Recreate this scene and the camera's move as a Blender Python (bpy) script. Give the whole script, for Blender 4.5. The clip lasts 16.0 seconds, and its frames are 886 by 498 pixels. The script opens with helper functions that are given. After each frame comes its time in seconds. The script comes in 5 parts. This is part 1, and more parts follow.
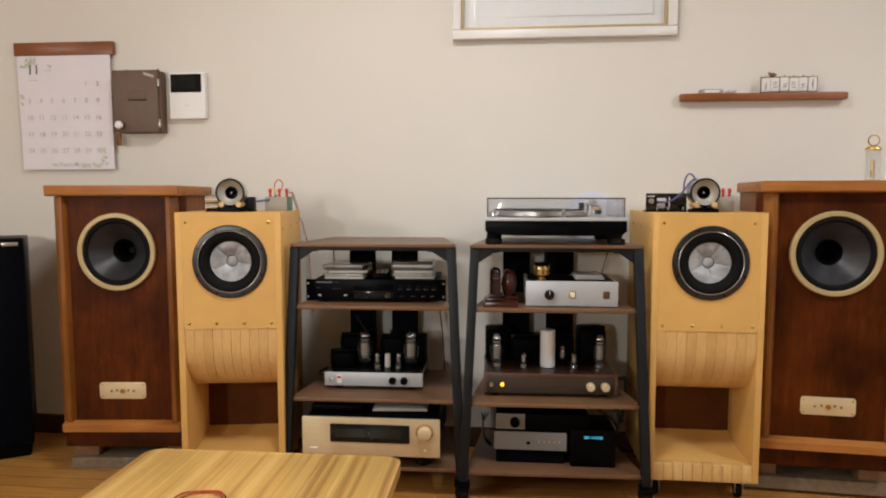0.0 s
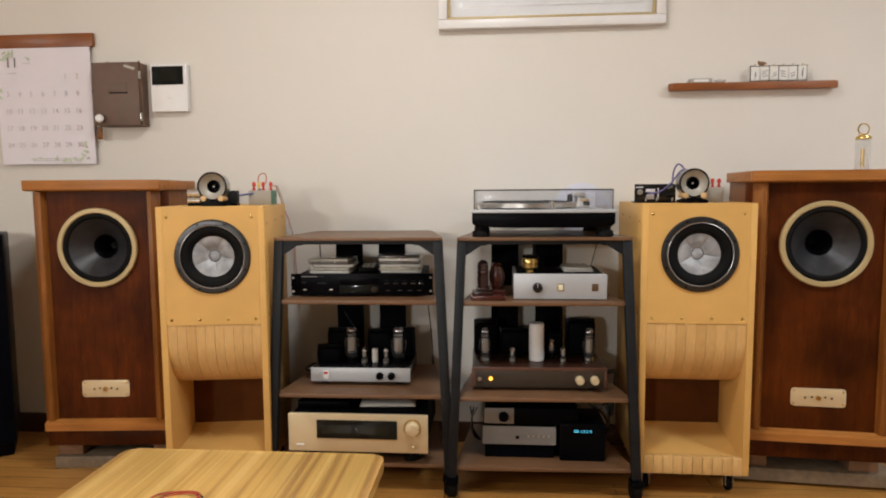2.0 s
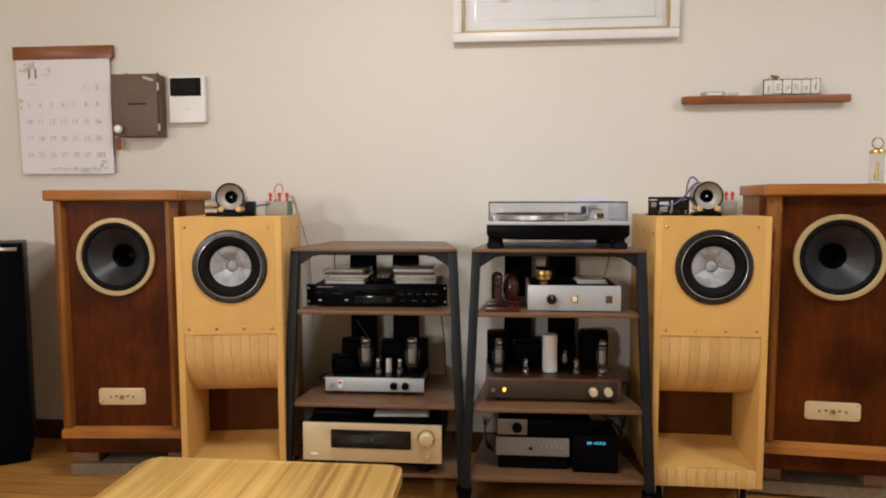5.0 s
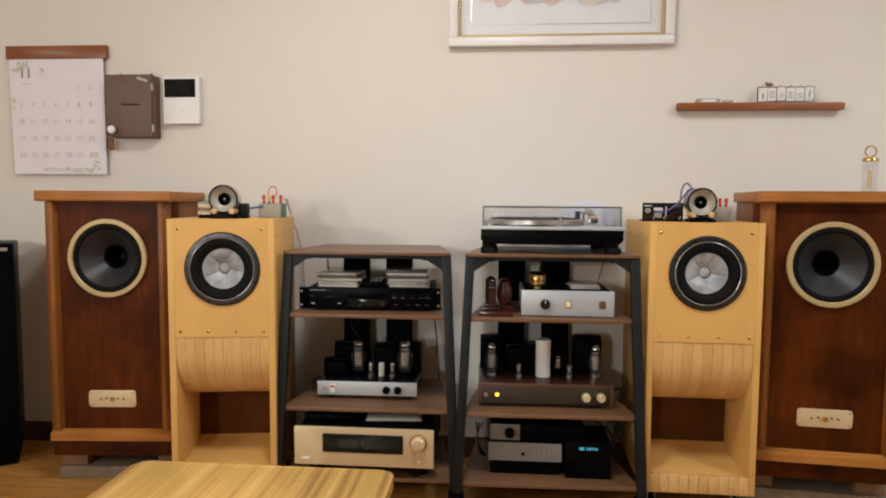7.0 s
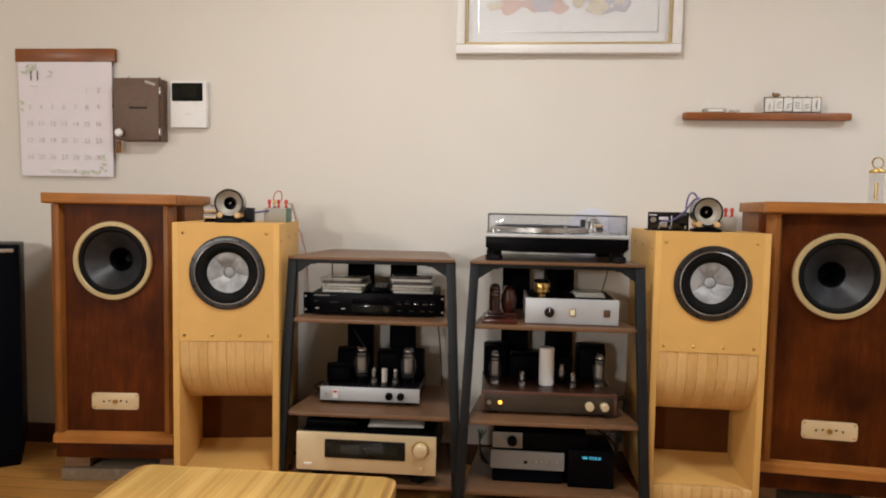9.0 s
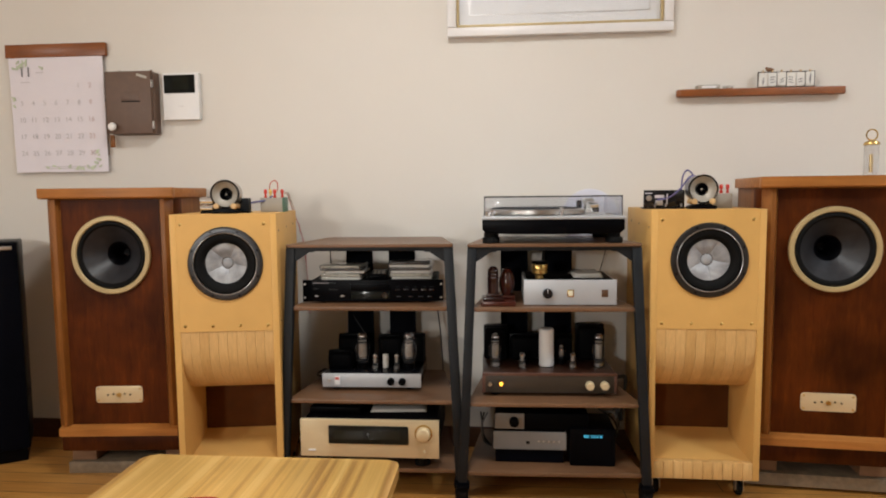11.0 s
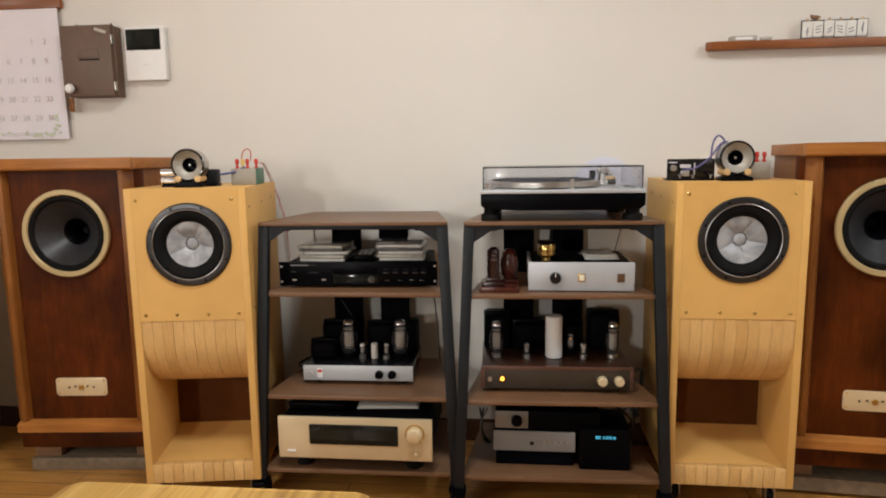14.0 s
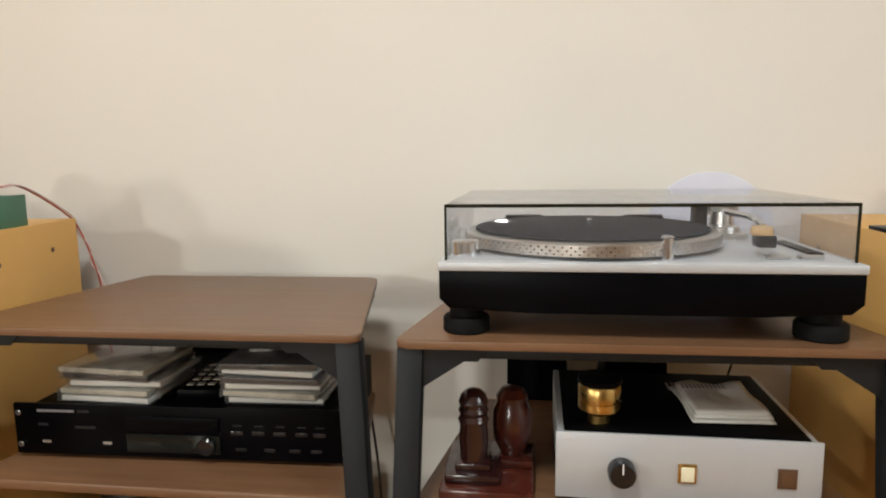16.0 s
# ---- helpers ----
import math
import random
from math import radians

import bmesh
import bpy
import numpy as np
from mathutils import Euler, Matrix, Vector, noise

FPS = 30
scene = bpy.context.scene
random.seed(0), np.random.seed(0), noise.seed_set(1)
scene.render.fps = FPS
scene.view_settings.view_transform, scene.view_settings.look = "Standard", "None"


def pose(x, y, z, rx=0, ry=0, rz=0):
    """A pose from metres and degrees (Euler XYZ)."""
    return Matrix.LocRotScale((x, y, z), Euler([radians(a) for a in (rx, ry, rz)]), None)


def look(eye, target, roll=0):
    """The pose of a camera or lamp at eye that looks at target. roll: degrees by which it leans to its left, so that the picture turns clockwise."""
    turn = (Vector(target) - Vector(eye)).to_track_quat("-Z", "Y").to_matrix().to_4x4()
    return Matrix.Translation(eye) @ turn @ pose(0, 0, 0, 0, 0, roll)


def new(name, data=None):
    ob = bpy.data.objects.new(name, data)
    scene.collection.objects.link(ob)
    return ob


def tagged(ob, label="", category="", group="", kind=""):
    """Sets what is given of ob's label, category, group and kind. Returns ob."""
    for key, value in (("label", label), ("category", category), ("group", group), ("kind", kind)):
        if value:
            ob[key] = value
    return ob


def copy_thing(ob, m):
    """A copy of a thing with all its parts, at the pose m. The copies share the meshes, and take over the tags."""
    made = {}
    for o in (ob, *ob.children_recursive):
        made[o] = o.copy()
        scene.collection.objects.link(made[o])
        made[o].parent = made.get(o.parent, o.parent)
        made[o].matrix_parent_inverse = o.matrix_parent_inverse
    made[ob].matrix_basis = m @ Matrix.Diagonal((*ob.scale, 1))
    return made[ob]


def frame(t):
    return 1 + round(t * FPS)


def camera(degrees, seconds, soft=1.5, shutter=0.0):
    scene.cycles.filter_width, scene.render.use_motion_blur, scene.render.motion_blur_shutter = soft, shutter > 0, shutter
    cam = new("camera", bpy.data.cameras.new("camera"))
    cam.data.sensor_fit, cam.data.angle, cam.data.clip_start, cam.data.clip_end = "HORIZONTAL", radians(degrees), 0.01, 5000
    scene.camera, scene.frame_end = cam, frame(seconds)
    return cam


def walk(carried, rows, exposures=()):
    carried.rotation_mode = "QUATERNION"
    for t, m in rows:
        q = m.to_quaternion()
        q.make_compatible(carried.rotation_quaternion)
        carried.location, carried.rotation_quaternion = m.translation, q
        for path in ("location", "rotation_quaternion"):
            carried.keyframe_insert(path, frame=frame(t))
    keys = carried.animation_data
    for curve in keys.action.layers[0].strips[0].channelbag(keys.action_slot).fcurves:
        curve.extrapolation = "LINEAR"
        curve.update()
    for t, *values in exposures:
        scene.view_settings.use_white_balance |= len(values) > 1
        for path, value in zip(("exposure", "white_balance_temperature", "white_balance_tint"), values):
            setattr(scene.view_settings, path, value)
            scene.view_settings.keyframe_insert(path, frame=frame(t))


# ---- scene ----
cam = camera(68.7, 16.0, 1.95)
PATH = [
    (0, (0.142, 0.124, 1.009), (-0.034, 2.109, 0.847), -0.0),
    (0.5, (0.147, 0.133, 1.009), (-0.022, 2.119, 0.839), -0.1),
    (1, (0.154, 0.147, 1.01), (-0.008, 2.133, 0.833), -0.3),
    (1.5, (0.16, 0.153, 1.005), (0.001, 2.138, 0.823), -0.4),
    (2, (0.163, 0.156, 1.004), (0.006, 2.141, 0.823), -0.4),
    (2.5, (0.159, 0.156, 1.006), (-0.002, 2.142, 0.828), -0.4),
    (3, (0.154, 0.154, 1.006), (-0.012, 2.139, 0.83), -0.3),
    (3.5, (0.147, 0.149, 1.005), (-0.025, 2.135, 0.836), -0.2),
    (4, (0.142, 0.144, 1.01), (-0.039, 2.129, 0.847), -0.2),
    (6.5, (0.137, 0.137, 1.018), (-0.027, 2.125, 0.869), 0.2),
    (7, (0.14, 0.144, 1.017), (-0.021, 2.132, 0.872), 0.4),
    (7.5, (0.14, 0.148, 1.016), (-0.023, 2.136, 0.875), 0.6),
    (8, (0.134, 0.147, 1.014), (-0.041, 2.135, 0.878), 1.0),
    (8.5, (0.135, 0.146, 1.021), (-0.037, 2.134, 0.893), 1.2),
    (11, (0.144, 0.139, 1.015), (-0.026, 2.124, 0.845), -0.6),
    (11.5, (0.154, 0.149, 1.014), (-0.014, 2.132, 0.808), -0.9),
    (12, (0.164, 0.187, 1.027), (0.0, 2.166, 0.789), -1.0),
    (12.5, (0.177, 0.224, 1.037), (0.017, 2.201, 0.785), -1.0),
    (13, (0.195, 0.241, 1.046), (0.035, 2.218, 0.785), -0.9),
    (13.5, (0.199, 0.276, 1.047), (0.03, 2.251, 0.776), -0.9),
    (14, (0.174, 0.408, 1.034), (-0.031, 2.378, 0.753), -0.8),
    (14.5, (0.157, 0.617, 1.046), (-0.097, 2.58, 0.759), -0.7),
    (15, (0.198, 0.893, 1.035), (-0.113, 2.843, 0.718), -0.9),
    (15.5, (0.212, 1.22, 1.03), (-0.097, 3.172, 0.726), -1.0),
    (16, (0.204, 1.515, 1.056), (-0.085, 3.475, 0.78), -0.8),
]
walk(cam, [(t, look(eye, target, roll)) for t, eye, target, roll in PATH], [(0, -0.04, 6300, 9.5), (13.5, -0.01, 6300, 9.5), (14.5, 0.04, 6300, 9), (15.0, 0.12, 6300, 8), (15.5, 0.18, 6300, 7), (16, 0.15, 6300, 6)])

# ---- light ----
world = bpy.data.worlds.new("world")
scene.world = world
world.use_nodes = True
world.node_tree.nodes["Background"].inputs[0].default_value = (0.9, 0.95, 1.0, 1)
world.node_tree.nodes["Background"].inputs[1].default_value = 0.05


def ceiling_lamp(name, x, y, size, power, color):
    data = bpy.data.lights.new(name, "AREA")
    data.shape, data.size, data.energy, data.color = "DISK", size, power, color
    ob = new(name, data)
    ob.matrix_world = pose(x, y, 2.385)
    return ob


ceiling_lamp("room_lamp", -0.1, 1.3, 0.40, 24, (1.0, 0.985, 0.95))
# unseen cool fill, added so the right side of the wall stays bright
ceiling_lamp("east_fill", 2.3, 0.9, 0.40, 31, (0.90, 0.96, 1.0))


def aimed_lamp(name, eye, target, size, power, color):
    data = bpy.data.lights.new(name, "AREA")
    data.shape, data.size, data.energy, data.color = "DISK", size, power, color
    new(name, data).matrix_world = look(eye, target)


aimed_lamp("standing_lamp", (-2.0, -0.1, 1.3), (0.0, 2.6, 0.9), 0.20, 12, (1.0, 0.91, 0.80))
# added frontal fill with no known fitting; lifts the wall behind the racks
aimed_lamp("front_fill", (-1.5, -3.2, 1.45), (0.0, 2.6, 0.95), 0.25, 42, (1.0, 0.98, 0.93))
aimed_lamp("dining_lamp", (-4.2, -1.0, 2.3), (0.0, 2.5, 0.7), 0.30, 34, (1.0, 0.95, 0.87))


# ---- materials ----
def base_mat(name, color, rough=0.5, metal=0.0, coat=0.0):
    m = bpy.data.materials.new(name)
    m.use_nodes = True
    b = m.node_tree.nodes["Principled BSDF"]
    b.inputs["Base Color"].default_value = (*color[:3], 1)
    b.inputs["Roughness"].default_value = rough
    b.inputs["Metallic"].default_value = metal
    b.inputs["Coat Weight"].default_value = coat
    b.inputs["Coat Roughness"].default_value = 0.25
    return m, m.node_tree.nodes, m.node_tree.links, b


def coords(nodes, links, scale=(1, 1, 1), offset=True):
    tc = nodes.new("ShaderNodeTexCoord")
    mp = nodes.new("ShaderNodeMapping")
    mp.inputs["Scale"].default_value = scale
    links.new(tc.outputs["Object"], mp.inputs["Vector"])
    if offset:
        info = nodes.new("ShaderNodeObjectInfo")
        mul = nodes.new("ShaderNodeMath")
        mul.operation = "MULTIPLY"
        mul.inputs[1].default_value = 7.0
        links.new(info.outputs["Random"], mul.inputs[0])
        links.new(mul.outputs[0], mp.inputs["Location"])
    return mp


def noise_node(nodes, links, mp, scale, detail=4, rough=0.55, distort=0.0):
    n = nodes.new("ShaderNodeTexNoise")
    n.inputs["Scale"].default_value = scale
    n.inputs["Detail"].default_value = detail
    n.inputs["Roughness"].default_value = rough
    n.inputs["Distortion"].default_value = distort
    links.new(mp.outputs[0], n.inputs["Vector"])
    return n


def ramp_node(nodes, links, src, stops):
    r = nodes.new("ShaderNodeValToRGB")
    el = r.color_ramp.elements
    while len(el) < len(stops):
        el.new(0.5)
    for e, (p, c) in zip(el, stops):
        e.position, e.color = p, (*c[:3], 1)
    links.new(src, r.inputs[0])
    return r


def bump(nodes, links, b, src, strength, dist=0.001):
    n = nodes.new("ShaderNodeBump")
    n.inputs["Strength"].default_value = strength
    n.inputs["Distance"].default_value = dist
    links.new(src, n.inputs["Height"])
    links.new(n.outputs[0], b.inputs["Normal"])


def rough_var(nodes, links, b, src, lo, hi):
    mr = nodes.new("ShaderNodeMapRange")
    mr.inputs["To Min"].default_value, mr.inputs["To Max"].default_value = lo, hi
    links.new(src, mr.inputs["Value"])
    links.new(mr.outputs[0], b.inputs["Roughness"])


def painted(name, color, rough=0.45, metal=0.0, var=0.12, scale=14, coat=0.0, bumpy=0.06, grain=900, spec=0.5):
    """Paint, plastic or metal with faint smudges and fine grain."""
    m, nodes, links, b = base_mat(name, color, rough, metal, coat)
    mp = coords(nodes, links)
    n = noise_node(nodes, links, mp, scale, 5)
    b.inputs["Specular IOR Level"].default_value = spec
    c = Vector(color[:3])
    r = ramp_node(nodes, links, n.outputs[0], [(0.3, tuple(c * (1 - var))), (0.7, tuple(c * (1 + var)))])
    links.new(r.outputs[0], b.inputs["Base Color"])
    rough_var(nodes, links, b, n.outputs[0], max(0.02, rough - 0.1), min(1, rough + 0.1))
    g = noise_node(nodes, links, mp, grain, 2)
    bump(nodes, links, b, g.outputs[0], bumpy, 0.0005)
    return m


def wood(name, stops, along="z", fine=60, stretch=14, rough=0.4, coat=0.0, bumpy=0.15, tone=0.25, spec=0.4):
    """Wood with fibres along one axis, and slow change of tone."""
    m, nodes, links, b = base_mat(name, stops[0], rough, 0, coat)
    s = [stretch, stretch, stretch]
    s["xyz".index(along)] = 1.0
    mp = coords(nodes, links, s)
    n = noise_node(nodes, links, mp, fine / stretch, 8, 0.62, 0.4)
    k = len(stops)
    r = ramp_node(nodes, links, n.outputs[0], [(0.28 + 0.44 * i / (k - 1), c) for i, c in enumerate(stops)])
    mp2 = coords(nodes, links, (1, 1, 1))
    n2 = noise_node(nodes, links, mp2, 5, 3)
    mix = nodes.new("ShaderNodeMix")
    mix.data_type, mix.blend_type = "RGBA", "MULTIPLY"
    mix.inputs["Factor"].default_value = 1.0
    r2 = ramp_node(nodes, links, n2.outputs[0], [(0.3, (1 - tone,) * 3), (0.7, (1 + tone * 0.4,) * 3)])
    links.new(r.outputs[0], mix.inputs["A"])
    links.new(r2.outputs[0], mix.inputs["B"])
    links.new(mix.outputs["Result"], b.inputs["Base Color"])
    rough_var(nodes, links, b, n2.outputs[0], rough - 0.08, rough + 0.1)
    b.inputs["Specular IOR Level"].default_value = spec
    bump(nodes, links, b, n.outputs[0], bumpy, 0.0008)
    return m


def wallpaper():
    m, nodes, links, b = base_mat("wallpaper", (0.72, 0.66, 0.57), 0.75)
    mp = coords(nodes, links, (1, 1, 1), False)
    big = noise_node(nodes, links, mp, 1.3, 3)
    r = ramp_node(nodes, links, big.outputs[0], [(0.3, (0.665, 0.63, 0.575)), (0.7, (0.705, 0.67, 0.615))])
    links.new(r.outputs[0], b.inputs["Base Color"])
    weave = noise_node(nodes, links, coords(nodes, links, (1, 1, 0.6), False), 260, 5, 0.7)
    bump(nodes, links, b, weave.outputs[0], 0.25, 0.0012)
    return m


def zebra_wood():
    """Laminate with long straight streaks."""
    m, nodes, links, b = base_mat("striped_laminate", (0.55, 0.33, 0.12), 0.28, 0, 0.25)
    mp = coords(nodes, links, (1, 0.014, 1), False)
    n = noise_node(nodes, links, mp, 44, 4, 0.45, 0.12)
    mp2 = coords(nodes, links, (1, 0.012, 1), False)
    n2 = noise_node(nodes, links, mp2, 150, 3, 0.5)
    add = nodes.new("ShaderNodeMath")
    add.operation = "MULTIPLY_ADD"
    add.inputs[1].default_value = 0.22
    links.new(n2.outputs[0], add.inputs[0])
    links.new(n.outputs[0], add.inputs[2])
    r = ramp_node(nodes, links, add.outputs[0], [(0.43, (0.43, 0.235, 0.07)), (0.51, (0.56, 0.325, 0.09)), (0.59, (0.69, 0.43, 0.125)),
                                                (0.66, (0.60, 0.36, 0.10)), (0.76, (0.74, 0.48, 0.16))])
    links.new(r.outputs[0], b.inputs["Base Color"])
    return m


def floor_boards():
    m, nodes, links, b = base_mat("oak_flooring", (0.35, 0.19, 0.07), 0.32)
    tc = nodes.new("ShaderNodeTexCoord")
    br = nodes.new("ShaderNodeTexBrick")
    br.offset = 0.37
    for k, v in (("Scale", 1.0), ("Mortar Size", 0.0016), ("Brick Width", 0.9), ("Row Height", 0.075), ("Bias", 0.0)):
        br.inputs[k].default_value = v
    br.inputs["Color1"].default_value = (0.52, 0.26, 0.065, 1)
    br.inputs["Color2"].default_value = (0.42, 0.20, 0.048, 1)
    br.inputs["Mortar"].default_value = (0.06, 0.03, 0.012, 1)
    links.new(tc.outputs["Object"], br.inputs["Vector"])
    mp = coords(nodes, links, (1, 12, 12), False)
    n = noise_node(nodes, links, mp, 6, 7, 0.6, 0.3)
    r = ramp_node(nodes, links, n.outputs[0], [(0.3, (0.7, 0.66, 0.6)), (0.7, (1.1, 1.1, 1.1))])
    mix = nodes.new("ShaderNodeMix")
    mix.data_type, mix.blend_type = "RGBA", "MULTIPLY"
    mix.inputs["Factor"].default_value = 1.0
    links.new(br.outputs["Color"], mix.inputs["A"])
    links.new(r.outputs[0], mix.inputs["B"])
    links.new(mix.outputs["Result"], b.inputs["Base Color"])
    bump(nodes, links, b, n.outputs[0], 0.1, 0.0006)
    return m


def striped_ply():
    """Stack-laminated plywood pieces, each with its own tone."""
    m, nodes, links, b = base_mat("laminated_ply", (0.6, 0.36, 0.13), 0.5)
    info = nodes.new("ShaderNodeObjectInfo")
    r = ramp_node(nodes, links, info.outputs["Random"], [(0.0, (0.58, 0.345, 0.12)), (1.0, (0.68, 0.425, 0.165))])
    mp = coords(nodes, links, (30, 3, 3))
    n = noise_node(nodes, links, mp, 9, 6)
    r2 = ramp_node(nodes, links, n.outputs[0], [(0.3, (0.86, 0.84, 0.8)), (0.7, (1.05, 1.05, 1.05))])
    mix = nodes.new("ShaderNodeMix")
    mix.data_type, mix.blend_type = "RGBA", "MULTIPLY"
    mix.inputs["Factor"].default_value = 1.0
    links.new(r.outputs[0], mix.inputs["A"])
    links.new(r2.outputs[0], mix.inputs["B"])
    links.new(mix.outputs["Result"], b.inputs["Base Color"])
    bump(nodes, links, b, n.outputs[0], 0.1, 0.0006)
    return m


def glass_mat(name, color=(1, 1, 1), haze=0.0, rough=0.02):
    """A thin clear sheet: tinted see-through, with gloss that grows at a slant."""
    m = bpy.data.materials.new(name)
    m.use_nodes = True
    nodes, links = m.node_tree.nodes, m.node_tree.links
    nodes.clear()
    clear = nodes.new("ShaderNodeBsdfTransparent")
    clear.inputs[0].default_value = (*color, 1)
    dull = nodes.new("ShaderNodeBsdfDiffuse")
    dull.inputs[0].default_value = (0.8, 0.82, 0.86, 1)
    first = nodes.new("ShaderNodeMixShader")
    first.inputs[0].default_value = haze
    gloss = nodes.new("ShaderNodeBsdfGlossy")
    gloss.inputs["Roughness"].default_value = rough
    slant = nodes.new("ShaderNodeLayerWeight")
    slant.inputs["Blend"].default_value = 0.5
    steep = nodes.new("ShaderNodeMath")
    steep.operation = "POWER"
    steep.inputs[1].default_value = 5.0
    links.new(slant.outputs["Facing"], steep.inputs[0])
    fres = nodes.new("ShaderNodeMath")
    fres.operation = "MULTIPLY_ADD"
    fres.inputs[1].default_value, fres.inputs[2].default_value = 0.9, 0.035
    links.new(steep.outputs[0], fres.inputs[0])
    mix = nodes.new("ShaderNodeMixShader")
    out = nodes.new("ShaderNodeOutputMaterial")
    links.new(clear.outputs[0], first.inputs[1])
    links.new(dull.outputs[0], first.inputs[2])
    links.new(fres.outputs[0], mix.inputs[0])
    links.new(first.outputs[0], mix.inputs[1])
    links.new(gloss.outputs[0], mix.inputs[2])
    links.new(mix.outputs[0], out.inputs[0])
    return m


def glow(name, color, strength):
    m, nodes, links, b = base_mat(name, color, 0.4)
    b.inputs["Emission Color"].default_value = (*color, 1)
    b.inputs["Emission Strength"].default_value = strength
    return m


def cone_paper(name, a, c):
    """A pressed cone with soft radial creases."""
    m, nodes, links, b = base_mat(name, a, 0.42)
    mp = coords(nodes, links, (1, 1, 1))
    n = noise_node(nodes, links, mp, 24, 4, 0.5, 0.6)
    r = ramp_node(nodes, links, n.outputs[0], [(0.3, a), (0.7, c)])
    links.new(r.outputs[0], b.inputs["Base Color"])
    g = noise_node(nodes, links, mp, 500, 3)
    bump(nodes, links, b, g.outputs[0], 0.2, 0.0008)
    return m


